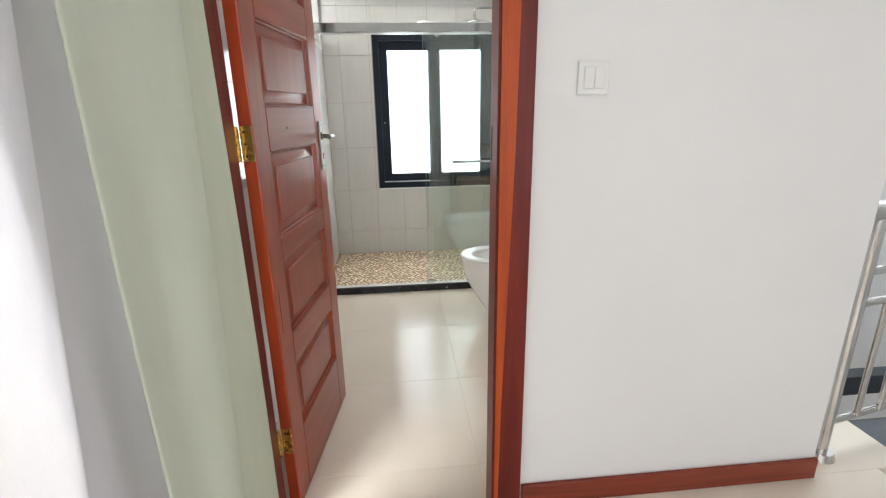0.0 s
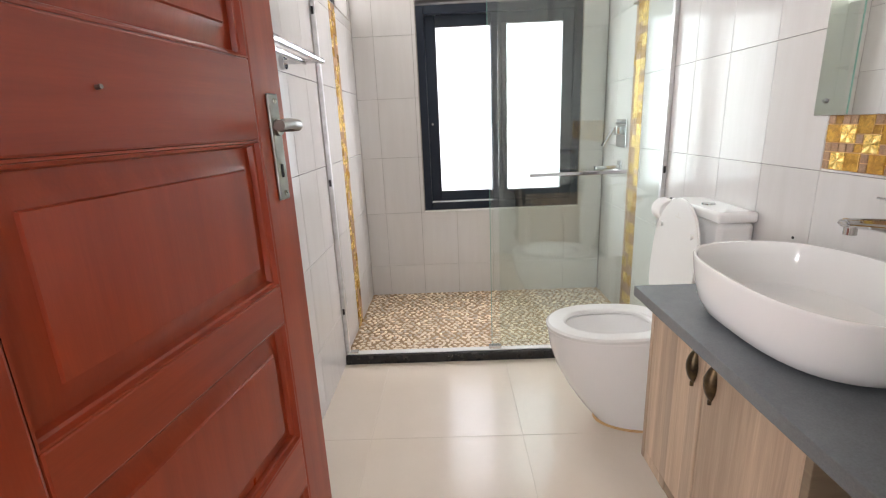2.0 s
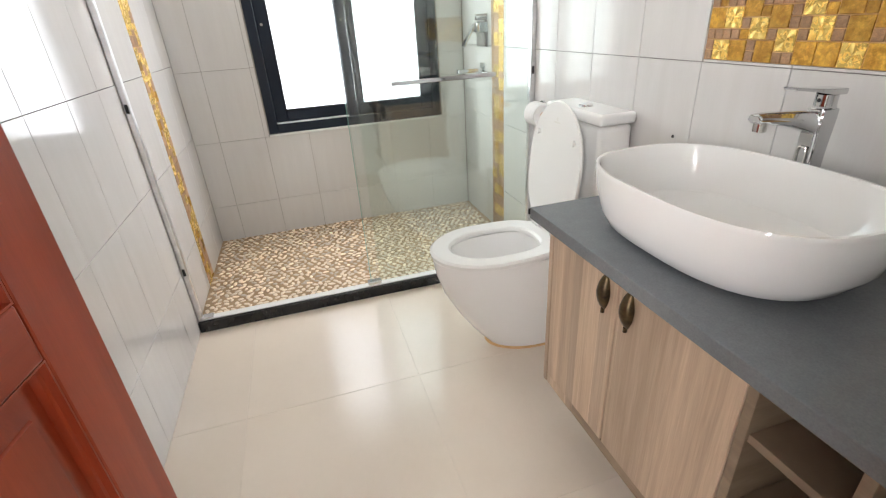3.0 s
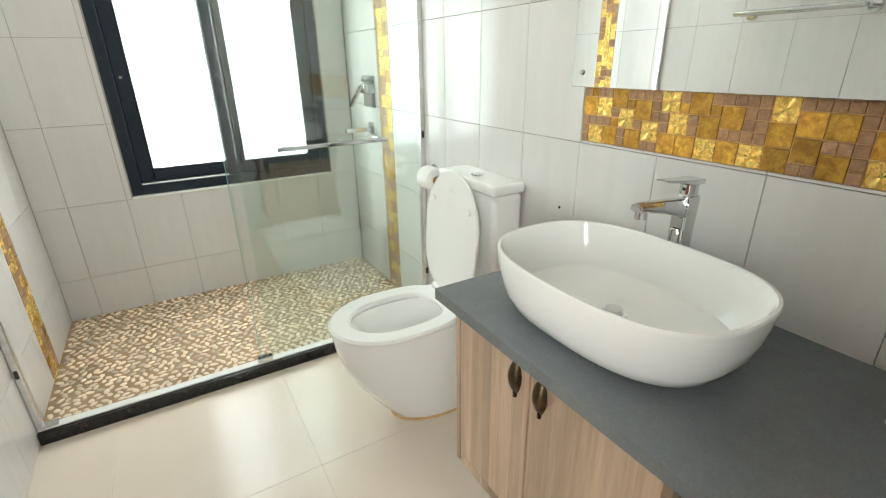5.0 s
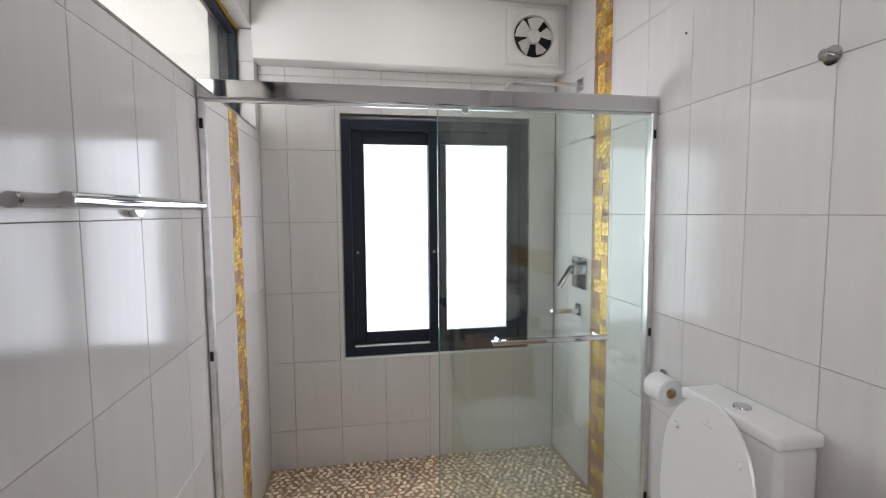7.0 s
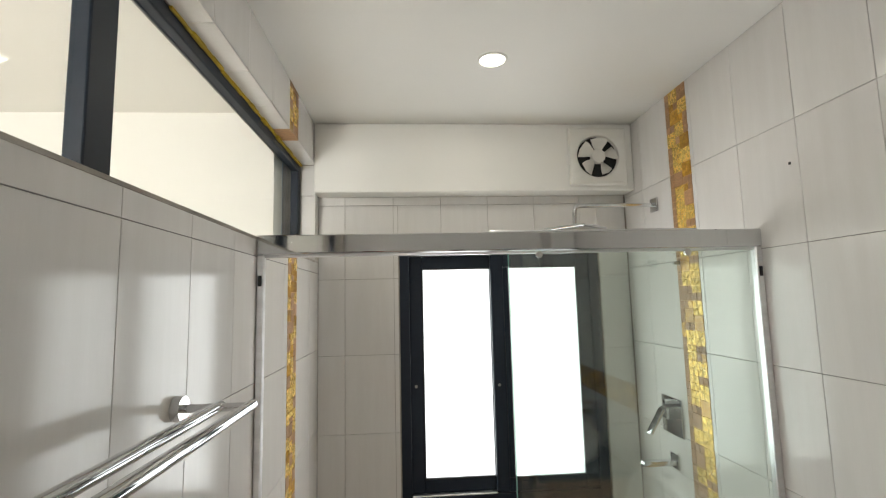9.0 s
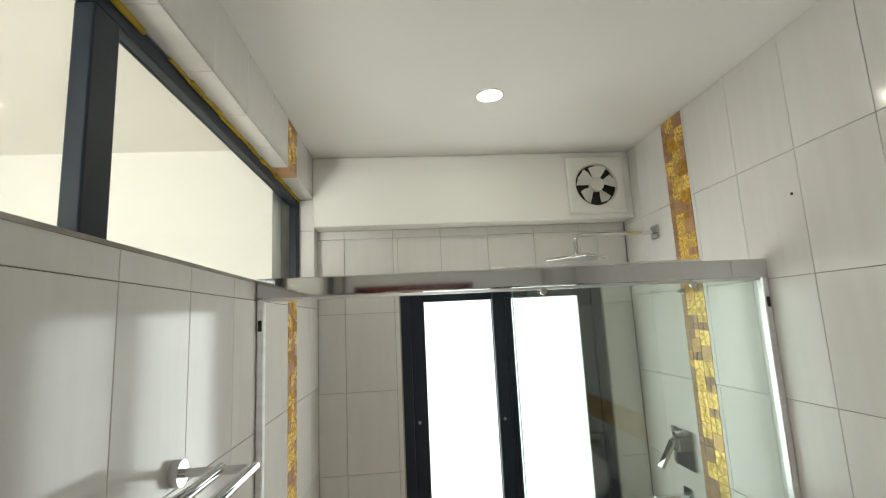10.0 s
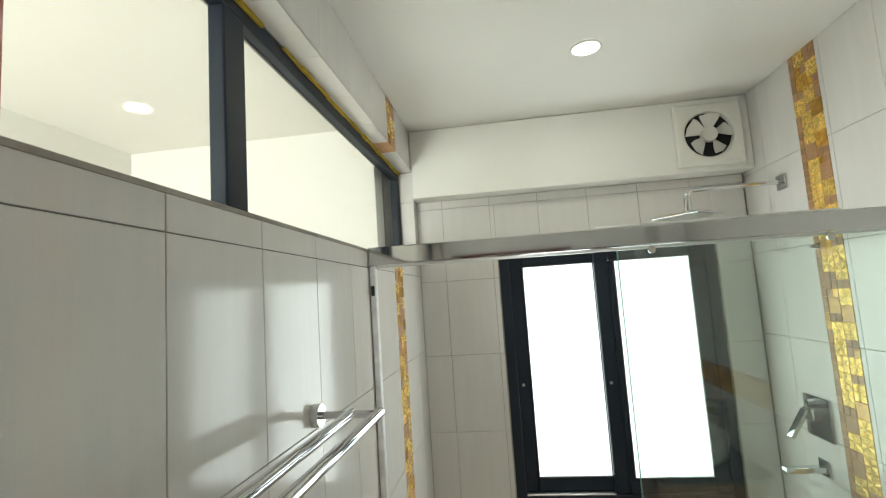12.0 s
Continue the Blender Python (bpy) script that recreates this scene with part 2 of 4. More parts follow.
M_PEBBLE = material("river_pebble", (0.88, 0.77, 0.61), 0.40, second=(0.74, 0.59, 0.43), scale=20, fine=0.12, bump=0.15, per_object=0.38, island=True)
M_PEBGROUT = material("pebble_grout", (0.49, 0.335, 0.195), 0.85, second=(0.29, 0.195, 0.105), scale=5, fine=0.2, bump=0.5, bump_scale=120)
M_CURTAIN = material("cream_curtain", (0.69, 0.72, 0.60), 0.85, second=(0.64, 0.67, 0.55), scale=6, stretch=(3, 3, 0.6), fine=0.05, fine_scale=220, bump=0.15, bump_scale=300)
M_SHEER = material("white_sheer", (0.84, 0.83, 0.84), 0.9, second=(0.80, 0.79, 0.81), scale=5, stretch=(3, 3, 0.5), fine=0.04, fine_scale=240, bump=0.1, bump_scale=300)
# darker copy of the sheer: the fold's shade put into the cloth colour
M_SHEER_SHADE = material("lilac_grey_fold_shade", (0.72, 0.69, 0.73), 0.9, second=(0.66, 0.63, 0.67), scale=5, stretch=(3, 3, 0.5), fine=0.04, fine_scale=240, bump=0.1, bump_scale=300)


def backlit(m, share):
    """Thin cloth that lets part of the light from behind through."""
    nodes, links = m.node_tree.nodes, m.node_tree.links
    bsdf = nodes["Principled BSDF"]
    soft = nodes.new("ShaderNodeBsdfTranslucent")
    links.new(bsdf.inputs["Base Color"].links[0].from_socket, soft.inputs[0])
    mix = nodes.new("ShaderNodeMixShader")
    mix.inputs[0].default_value = share
    links.new(bsdf.outputs[0], mix.inputs[1])
    links.new(soft.outputs[0], mix.inputs[2])
    links.new(mix.outputs[0], nodes["Material Output"].inputs[0])


backlit(M_SHEER, 0.45)
backlit(M_CURTAIN, 0.10)
M_PLASTIC = material("white_plastic", (0.80, 0.79, 0.75), 0.4, second=(0.77, 0.76, 0.72), scale=5)
M_FANBLADE = material("fan_blade_plastic", (0.74, 0.73, 0.69), 0.45, second=(0.66, 0.65, 0.61), scale=8)
M_STAIR = material("dark_granite", (0.045, 0.05, 0.055), 0.3, second=(0.03, 0.033, 0.036), scale=40, fine=0.3)
M_GLASS = glass("shower_glass", (0.968, 1.0, 0.982), head_on=0.09, grazing=0.6)
M_GLASS_EDGE = material("glass_edge", (0.30, 0.55, 0.48), 0.12, second=(0.2, 0.45, 0.38))
M_CLEAR = glass("window_glass", (0.965, 0.98, 0.975))
M_FROST = glass("frosted_glass", (0.95, 0.97, 0.98), frosted=0.4)
M_MIRROR = material("mirror_silver", (0.88, 0.90, 0.88), 0.01, 1.0, second=(0.88, 0.90, 0.88))
M_LED = glow("led_diffuser", (1.0, 0.97, 0.88), 12)


# ---- mesh helpers ----
def box(x0, x1, y0, y1, z0, z1, bevel=0.0, seg=1, bm=None):
    bm = bm or bmesh.new()
    r = bmesh.ops.create_cube(bm, size=1)
    vs = r["verts"]
    for v in vs:
        v.co = Vector((x0 + (v.co.x + 0.5) * (x1 - x0), y0 + (v.co.y + 0.5) * (y1 - y0), z0 + (v.co.z + 0.5) * (z1 - z0)))
    if bevel:
        es = list({e for v in vs for e in v.link_edges})
        bmesh.ops.bevel(bm, geom=es, offset=bevel, segments=seg, affect="EDGES", profile=0.5)
    return bm


def tube(a, b, r, n=16, r2=None, bm=None, caps=True):
    bm = bm or bmesh.new()
    a, b = Vector(a), Vector(b)
    d = b - a
    m = Matrix.Translation((a + b) / 2) @ d.to_track_quat("Z", "Y").to_matrix().to_4x4()
    bmesh.ops.create_cone(bm, cap_ends=caps, segments=n, radius1=r, radius2=r if r2 is None else r2, depth=d.length, matrix=m)
    return bm


def sweep(points, r, n=12, bm=None):
    """A round bar along a bent line."""
    bm = bm or bmesh.new()
    pts = [Vector(p) for p in points]
    rings = []
    for i, p in enumerate(pts):
        d = (pts[min(i + 1, len(pts) - 1)] - pts[max(i - 1, 0)]).normalized()
        q = d.to_track_quat("Z", "Y")
        rings.append([bm.verts.new(p + q @ Vector((r * math.cos(k * math.tau / n), r * math.sin(k * math.tau / n), 0))) for k in range(n)])
    for a, b in zip(rings, rings[1:]):
        for k in range(n):
            bm.faces.new((a[k], a[(k + 1) % n], b[(k + 1) % n], b[k]))
    bm.faces.new(rings[0][::-1])
    bm.faces.new(rings[-1])
    return bm


def rings_mesh(rings, cap_first=False, cap_last=False, bm=None):
    bm = bm or bmesh.new()
    vs = [[bm.verts.new(p) for p in ring] for ring in rings]
    n = len(vs[0])
    for a, b in zip(vs, vs[1:]):
        for k in range(n):
            bm.faces.new((a[k], a[(k + 1) % n], b[(k + 1) % n], b[k]))
    if cap_first:
        bm.faces.new(vs[0][::-1])
    if cap_last:
        bm.faces.new(vs[-1])
    return bm


def origin(ob):
    o = Vector()
    while ob:
        o += ob.location
        ob = ob.parent
    return o


def finish(bm, mat, name, smooth=True, shift=None):
    if shift is not None:
        bmesh.ops.translate(bm, verts=bm.verts, vec=shift)
    bmesh.ops.recalc_face_normals(bm, faces=bm.faces)
    if smooth:
        for f in bm.faces:
            f.smooth = True
        for e in bm.edges:
            if len(e.link_faces) == 2:
                ang = e.calc_face_angle(0)
                a, b = sorted(f.calc_area() for f in e.link_faces)
                if ang > 0.6 or (ang > 0.15 and b > 6 * a):
                    e.smooth = False
    me = bpy.data.meshes.new(name)
    bm.to_mesh(me)
    bm.free()
    me.materials.append(mat)
    return me


def thing(name, at, label, category, group="", kind=""):
    ob = new(name)
    ob.location = at
    ob.empty_display_size = 0.1
    return tagged(ob, label, category, group, kind)


def solid(name, bm, mat, label, category, kind="", group="", at=(0, 0, 0)):
    """A top-level thing of one mesh."""
    ob = new(name, finish(bm, mat, name, shift=-Vector(at)))
    ob.location = at
    return tagged(ob, label, category, group, kind)


def part(name, bm, mat, parent, label=""):
    ob = new(name, finish(bm, mat, name, shift=-origin(parent)))
    ob.parent = parent
    return tagged(ob, label)


def frame_box(x0, x1, z0, z1, y0, y1, w, bevel=0.003):
    """Four bars round an opening in an x-z plane."""
    bm = box(x0, x0 + w, y0, y1, z0, z1, bevel)
    box(x1 - w, x1, y0, y1, z0, z1, bevel, bm=bm)
    box(x0 + w, x1 - w, y0, y1, z0, z0 + w, bevel, bm=bm)
    box(x0 + w, x1 - w, y0, y1, z1 - w, z1, bevel, bm=bm)
    return bm


# ---- structure: bathroom shell ----
TILE_T = 0.008
WIN = (-0.085, 1.055, 0.678, 2.115)        # window opening x0 x1 z0 z1


def structure(name, bm, mat, label, category="wall"):
    return solid(name, bm, mat, label, category, kind="structure")


floor = structure("floor", box(LEFT - 0.1, RIGHT + 0.1, HALL_FACE + 0.001, BACK + 0.1, -0.15, -0.0012), M_FLOOR_GROUT, "bathroom floor of large polished beige tiles", "floor")
bw = BACK + TILE_T
bm = box(LEFT - 0.2, WIN[0], bw, bw + 0.22, -0.15, CEIL + 0.1)
box(WIN[1], RIGHT + 0.2, bw, bw + 0.22, -0.15, CEIL + 0.1, bm=bm)
box(WIN[0], WIN[1], bw, bw + 0.22, -0.15, WIN[2], bm=bm)
box(WIN[0], WIN[1], bw, bw + 0.22, WIN[3], CEIL + 0.1, bm=bm)
wall_north = structure("wall_north", bm, M_GROUT, "window wall clad in off-white glazed tiles")
rw = RIGHT + TILE_T
wall_east = structure("wall_east", box(rw, rw + 0.15, FRONT - 0.02, bw, -0.15, CEIL + 0.1), M_GROUT, "tiled wall behind vanity, toilet and shower mixer")
lw = LEFT - TILE_T
WIN_Y0, WIN_Y1 = 1.46, 4.44
bm = box(lw - 0.16, lw, FRONT, bw, -0.15, SILL - 0.006)
box(lw - 0.16, lw, FRONT, bw, SOFFIT + 0.008, CEIL + 0.1, bm=bm)
box(lw - 0.16, lw, FRONT, WIN_Y0, SILL - 0.006, SOFFIT + 0.008, bm=bm)
box(lw - 0.16, lw, WIN_Y1 + 0.008, bw, SILL - 0.006, SOFFIT + 0.008, bm=bm)
wall_west = structure("wall_west", bm, M_GROUT, "tiled partition wall with a high internal window")
DOOR_X0, DOOR_X1, DOOR_Z = -0.46, 0.482, 2.14
bm = box(-0.98, DOOR_X0, HALL_FACE, FRONT, -0.15, CEIL + 0.1)
box(DOOR_X1, 1.616, HALL_FACE, FRONT, -0.15, CEIL + 0.1, bm=bm)
box(DOOR_X0, DOOR_X1, HALL_FACE, FRONT, DOOR_Z, CEIL + 0.1, bm=bm)
wall_south = structure("wall_south", bm, M_PAINT, "smooth white painted wall round the bathroom door")
ceiling = structure("ceiling", box(LEFT - 0.2, RIGHT + 0.2, FRONT, BACK + 0.2, CEIL, CEIL + 0.15), M_CEIL, "plain white plastered bathroom ceiling", "ceiling")
bulkhead = structure("bulkhead", box(LEFT + 0.001, RIGHT - 0.001, 4.40, BACK + 0.005, 2.36, CEIL - 0.002, 0.006, 2), M_CEIL,
                     "white plastered bulkhead beam above the shower window", "beam")

# hall, bedroom and stairwell shells
structure("hall_floor", box(-2.3, 1.9, -2.6, HALL_FACE, -0.15, STEP), M_FLOOR, "polished beige tiled hall floor", "floor")
structure("landing_floor", box(1.617, 2.05, HALL_FACE + 0.001, 2.4, -0.15, STEP), M_FLOOR, "polished beige landing floor by the stairs", "floor")
structure("hall_ceiling", box(-2.3, 4.2, -2.6, HALL_FACE, CEIL, CEIL + 0.15), M_CEIL, "plain white hall ceiling", "ceiling")
structure("hall_wall_south", box(-2.3, 4.2, -2.75, -2.6, -2.0, CEIL), M_PAINT, "plain white wall closing the hall", "wall")
bm = box(-0.98, -0.83, -2.6, -0.35, 0, CEIL)
box(-0.98, -0.83, 0.85, HALL_FACE, 0, CEIL, bm=bm)
structure("hall_wall_west", bm, M_PAINT, "white wall beside the curtained opening", "wall")
structure("stair_wall_east", box(4.0, 4.2, -2.6, 5.0, -2.0, CEIL + 1), M_PAINT, "white wall beyond the stairwell", "wall")
structure("stair_wall_north", box(1.40, 4.0, 4.8, 5.0, -2.0, CEIL + 1), M_PAINT, "white wall at the end of the stairwell", "wall")
structure("stair_wall_south", box(2.3, 4.0, -0.6, -0.5, -2.0, CEIL), M_PAINT, "white wall at the head of the stairs", "wall")
structure("stairwell_floor", box(1.5, 4.0, -2.6, 4.8, -2.1, -2.0), M_FLOOR, "tiled floor at the foot of the stairwell", "floor")
bm = box(-2.25, -2.1, HALL_FACE - 2.6, 4.4, 0, CEIL)
structure("bedroom_wall_west", bm, M_CREAM, "cream bedroom wall beyond the internal window")
structure("bedroom_wall_north", box(-2.1, lw - 0.161, 4.27, 4.42, 0, CEIL), M_CREAM, "cream bedroom wall beyond the internal window")
structure("bedroom_ceiling", box(-2.25, lw - 0.161, HALL_FACE, 4.42, CEIL, CEIL + 0.15), M_CREAM, "pale cream bedroom ceiling", "ceiling")
structure("bedroom_floor", box(-2.25, lw - 0.161, HALL_FACE, 4.42, -0.15, 0.0), M_FLOOR, "beige tiled bedroom floor", "floor")
structure("skirting", box(DOOR_X1 + 0.008, 1.62, HALL_FACE - 0.018, HALL_FACE, STEP, STEP + 0.085, 0.004), M_SKIRT, "varnished red mahogany skirting board", "skirting")
structure("ground", box(-60, 60, 5.05, 120, -4.0, -3.8), M_FLOOR_GROUT, "ground outside the frosted window", "ground")

structure("wall_nib", box(1.045, RIGHT - 0.002, FRONT + 0.001, 1.645, 0.807, CEIL - 0.002, 0.002), M_TILE, "narrow tiled return at the end of the worktop")

# door frame
door_frame = thing("door_frame", (0, HALL_FACE, 0), "varnished red mahogany door frame in the white wall", "door frame", kind="structure")
JX0, JX1 = -0.348, 0.385
bm = box(DOOR_X0, JX0, 1.225, 1.348, 0, DOOR_Z, 0.004, 2)
part("jamb", bm, M_JAMB, door_frame)
part("jamb", box(JX1, DOOR_X1, 1.225, 1.348, 0, DOOR_Z, 0.004, 2), M_JAMB, door_frame)
# thin orange strips on both jamb faces; the right one narrows towards the floor
bm = rings_mesh([[(JX1 + 0.002, 1.2249, z), (JX1 + 0.002 + w, 1.2249, z), (JX1 + 0.002 + w, 1.2215, z), (JX1 + 0.003, 1.2215, z)]
                 for z, w in ((0.0, 0.012), (0.5, 0.020), (0.9, 0.032), (1.3, 0.044), (1.7, 0.050), (2.13, 0.052))], True, True)
part("lipping", box(DOOR_X0 + 0.004, JX0 - 0.012, 1.2215, 1.2249, 0, 2.13, 0.001), M_ORANGE_WOOD, door_frame, "lighter orange strip on the jamb face")
part("lipping", bm, M_ORANGE_WOOD, door_frame, "lighter orange strip on the jamb face")
part("head", box(JX0, JX1, 1.225, 1.348, 2.06, DOOR_Z, 0.004, 2), M_JAMB, door_frame)
part("stop", box(JX1 - 0.004, JX1, 1.227, 1.30, 0, 2.06, 0.003), M_JAMB, door_frame)
part("strike_plate", box(JX1 - 0.003, JX1 + 0.001, 1.316, 1.332, 1.27, 1.37, 0.001), M_BRONZE, door_frame, "tarnished metal strike plate")

# ---- door ----
DW, DT = 0.709, 0.042
door = thing("door_1", (-0.347, 1.378, 0), "open panelled door of dark red varnished mahogany", "door", kind="structure")
hx, hy = -0.347, 1.378


def door_part(name, y0, y1, z0, z1, mat, inset=0.0, bevel=0.004):
    return part(name, box(hx + inset, hx + DT - inset, hy + y0, hy + y1, z0, z1, bevel, 2), mat, door)


STILE = 0.108
door_part("stile", 0.0, STILE, 0.012, 2.05, M_DOOR)
door_part("stile", DW - STILE, DW, 0.012, 2.05, M_DOOR)
PANELS = [(0.285, 0.545), (0.665, 0.936), (1.016, 1.296), (1.436, 1.69), (1.80, 1.95)]
edges = [0.012] + [v for p in PANELS for v in p] + [2.05]
for z0, z1 in zip(edges[0::2], edges[1::2]):
    door_part("rail", STILE + 0.0005, DW - STILE - 0.0005, z0, z1, M_DOOR_ACROSS)
for z0, z1 in PANELS:
    y0, y1 = hy + STILE, hy + DW - STILE
    ring = lambda k, x: [(x, y0 + k, z0 + k), (x, y1 - k, z0 + k), (x, y1 - k, z1 - k), (x, y0 + k, z1 - k)]
    f, b = hx + DT, hx
    bm = rings_mesh([ring(0.0, b + 0.012), ring(0.045, b + 0.012), ring(0.05, b + 0.006), ring(0.06, b + 0.006)], cap_last=True)
    rings_mesh([ring(0.0, f - 0.001), ring(0.003, f - 0.001), ring(0.005, f - 0.010), ring(0.009, f - 0.012), ring(0.012, f - 0.021),
                ring(0.022, f - 0.021), ring(0.048, f - 0.011), ring(0.050, f - 0.007), ring(0.058, f - 0.007)], cap_last=True, bm=bm)
    part("panel", bm, M_DOOR, door)
plate = part("lock_plate", box(hx + DT, hx + DT + 0.007, hy + DW - 0.070, hy + DW - 0.032, 1.178, 1.380, 0.003, 2), M_NICKEL, door, "satin nickel lock plate")
# black chip on the plate, coloured as the shade inside a keyhole
part("keyhole", box(hx + DT + 0.0065, hx + DT + 0.0085, hy + DW - 0.055, hy + DW - 0.047, 1.222, 1.248, 0.0008), M_DARK, plate)
for z in (1.192, 1.366):
    part("screw", tube((hx + DT + 0.006, hy + DW - 0.051, z), (hx + DT + 0.009, hy + DW - 0.051, z), 0.005, 10), M_STEEL, plate)
ly = hy + DW - 0.051
bm = tube((hx + DT + 0.006, ly, 1.318), (hx + DT + 0.014, ly, 1.318), 0.016, 20)
sweep([(hx + DT + 0.012, ly, 1.318), (hx + DT + 0.040, ly, 1.318), (hx + DT + 0.052, ly - 0.006, 1.319), (hx + DT + 0.060, ly - 0.022, 1.321),
       (hx + DT + 0.064, ly - 0.060, 1.323), (hx + DT + 0.066, ly - 0.105, 1.320)], 0.0095, 14, bm=bm)
part("lever_handle", bm, M_NICKEL, door, "curved satin nickel lever")
part("latch", box(hx + 0.008, hx + 0.034, hy + DW - 0.001, hy + DW + 0.002, 1.19, 1.40, 0.001), M_NICKEL, door)
for z in (0.30, 1.33):
    hinge = part("hinge", tube((hx - 0.003, hy - 0.013, z - 0.05), (hx - 0.003, hy - 0.013, z + 0.05), 0.0065, 12), M_BRASS, door, "worn brass butt hinge")
    part("leaf", box(hx + DT - 0.004, hx + 0.004, hy - 0.004, hy - 0.0005, z - 0.05, z + 0.05, 0.0008), M_BRASS, hinge)
    part("leaf", box(JX0, JX0 + 0.003, hy - 0.064, hy - 0.020, z - 0.05, z + 0.05, 0.0008), M_BRASS, hinge)
    for k in (-0.035, 0.0, 0.035):
        part("screw", tube((hx + 0.016, hy - 0.0055, z + k), (hx + 0.016, hy - 0.0035, z + k), 0.004, 8), M_BRONZE, hinge)
part("nail", tube((hx + DT - 0.002, hy + 0.27, 1.366), (hx + DT + 0.007, hy + 0.27, 1.367), 0.0028, 8), M_NICKEL, door)
door.rotation_euler = (0, 0, radians(-7.5))

# ---- shower window ----
window = thing("window_1", (0.48, BACK, 0.69), "dark navy aluminium sliding window with frosted panes", "window", kind="structure")
x0, x1, z0, z1 = WIN
fy = BACK + 0.012
part("window_frame", frame_box(x0 + 0.004, x1 - 0.004, z0 + 0.012, z1 - 0.03, fy, fy + 0.09, 0.055), M_FRAME, window)
mid = 0.46


def sash(sx0, sx1, sy, wider=0.0):
    bm = frame_box(sx0, sx1, z0 + 0.068, z1 - 0.086, sy, sy + 0.03, 0.072, 0.005)
    if wider:
        box(sx0 + 0.0725, sx0 + 0.072 + wider, sy + 0.002, sy + 0.028, z0 + 0.141, z1 - 0.159, 0.003, bm=bm)
    s = part("sash", bm, M_FRAME, window)
    p = part("pane", box(sx0 + 0.07 + wider, sx1 - 0.07, sy + 0.012, sy + 0.018, z0 + 0.136, z1 - 0.154), M_FROST, s, "frosted white glass")
    p.visible_shadow = False
    part("gasket", frame_box(sx0 + 0.069 + wider, sx1 - 0.069, z0 + 0.137, z1 - 0.155, sy - 0.002, sy + 0.011, 0.008, 0.001), M_RUBBER, s)
    part("latch", tube((sx0 + 0.03, sy - 0.006, 1.31), (sx0 + 0.03, sy, 1.31), 0.008, 12), M_NICKEL, s)


sash(x0 + 0.058, mid + 0.045, fy + 0.048)
sash(mid - 0.03, x1 - 0.058, fy + 0.012, 0.03)
part("track", box(x0 + 0.06, mid - 0.03, fy + 0.005, fy + 0.04, z0 + 0.066, z0 + 0.074, 0.002), M_ALU, window)
part("window_sill", box(x0 + 0.002, x1 - 0.002, BACK - 0.008, fy + 0.10, z0, z0 + 0.011, 0.002), M_SEAT, window, "thin white sill")
for k in ((x0 + 0.002, x0 + 0.004), (x1 - 0.004, x1 - 0.002)):
    part("reveal", box(k[0] - 0.002, k[1] + 0.002, BACK - 0.002, fy, z0 + 0.012, z1 - 0.002), M_GROUT, window)

# ---- high internal window in the partition ----
hw = thing("window_2", (LEFT - 0.12, WIN_Y0, SILL), "dark aluminium internal window high in the tiled partition", "window", kind="structure")
wx0, wx1 = LEFT - 0.118, LEFT - 0.08


def bar_y(y0, y1, z0, z1, name="frame_bar"):
    return part(name, box(wx0, wx1, y0, y1, z0, z1, 0.004, 2), M_FRAME, hw)


bar_y(WIN_Y0, WIN_Y1, SILL, SILL + 0.012)
bar_y(WIN_Y0, WIN_Y1, SOFFIT - 0.045, SOFFIT)
bar_y(WIN_Y1 - 0.05, WIN_Y1, SILL + 0.012, SOFFIT - 0.045)
bar_y(WIN_Y0, WIN_Y0 + 0.012, SILL + 0.012, SOFFIT - 0.045)
bar_y(2.812, 2.892, SILL + 0.012, SOFFIT - 0.045, "mullion")
for y0, y1 in ((WIN_Y0 + 0.012, 2.812), (2.892, WIN_Y1 - 0.05)):
    p = part("pane", box(LEFT - 0.112, LEFT - 0.106, y0, y1, SILL + 0.012, SOFFIT - 0.045), M_CLEAR, hw, "clear glass")
    p.visible_shadow = False
bm = bmesh.new()
rng = random.Random(5)
y = 2.0
while y < WIN_Y1 - 0.02:
    w = rng.uniform(0.03, 0.09)
    d = rng.uniform(0.003, 0.010)
    if rng.random() > 0.12:
        box(LEFT - 0.08, LEFT - 0.08 + d + 0.004, y, y + w, SOFFIT - 0.008 - rng.uniform(0, 0.009), SOFFIT - 0.0005, 0.0015, bm=bm)
    y += w
part("sealant", bm, M_FOAM, hw, "rough yellow foam sealant bead")

# ---- shower screen ----
screen = thing("shower_screen", (0.35, SHOWER_Y, 0.06), "chrome-framed glass shower screen standing on the black kerb", "shower screen")
part("header_rail", box(LEFT + 0.002, RIGHT - 0.002, SHOWER_Y - 0.022, SHOWER_Y + 0.022, 1.945, 2.008, 0.004, 2), M_CHROME, screen, "polished header rail")
part("rail_lip", box(LEFT + 0.02, RIGHT - 0.02, SHOWER_Y - 0.006, SHOWER_Y + 0.006, 1.934, 1.944, 0.001), M_ALU, screen)
for px0, px1 in ((LEFT + 0.001, LEFT + 0.022), (RIGHT - 0.024, RIGHT - 0.001)):
    post = part("wall_post", box(px0, px1, SHOWER_Y - 0.015, SHOWER_Y + 0.015, 0.0585, 1.944, 0.003), M_ALU, screen)
    for z in (0.30, 1.02, 1.84):
        part("bumper", box(px0 + 0.005, px0 + 0.017, SHOWER_Y - 0.020, SHOWER_Y - 0.015, z, z + 0.035, 0.002), M_RUBBER, post)
GX = 0.322
p = part("fixed_pane", box(GX, RIGHT - 0.026, SHOWER_Y + 0.008, SHOWER_Y + 0.016, 0.06, 1.944), M_GLASS, screen, "clear greenish safety glass")
p.visible_shadow = False
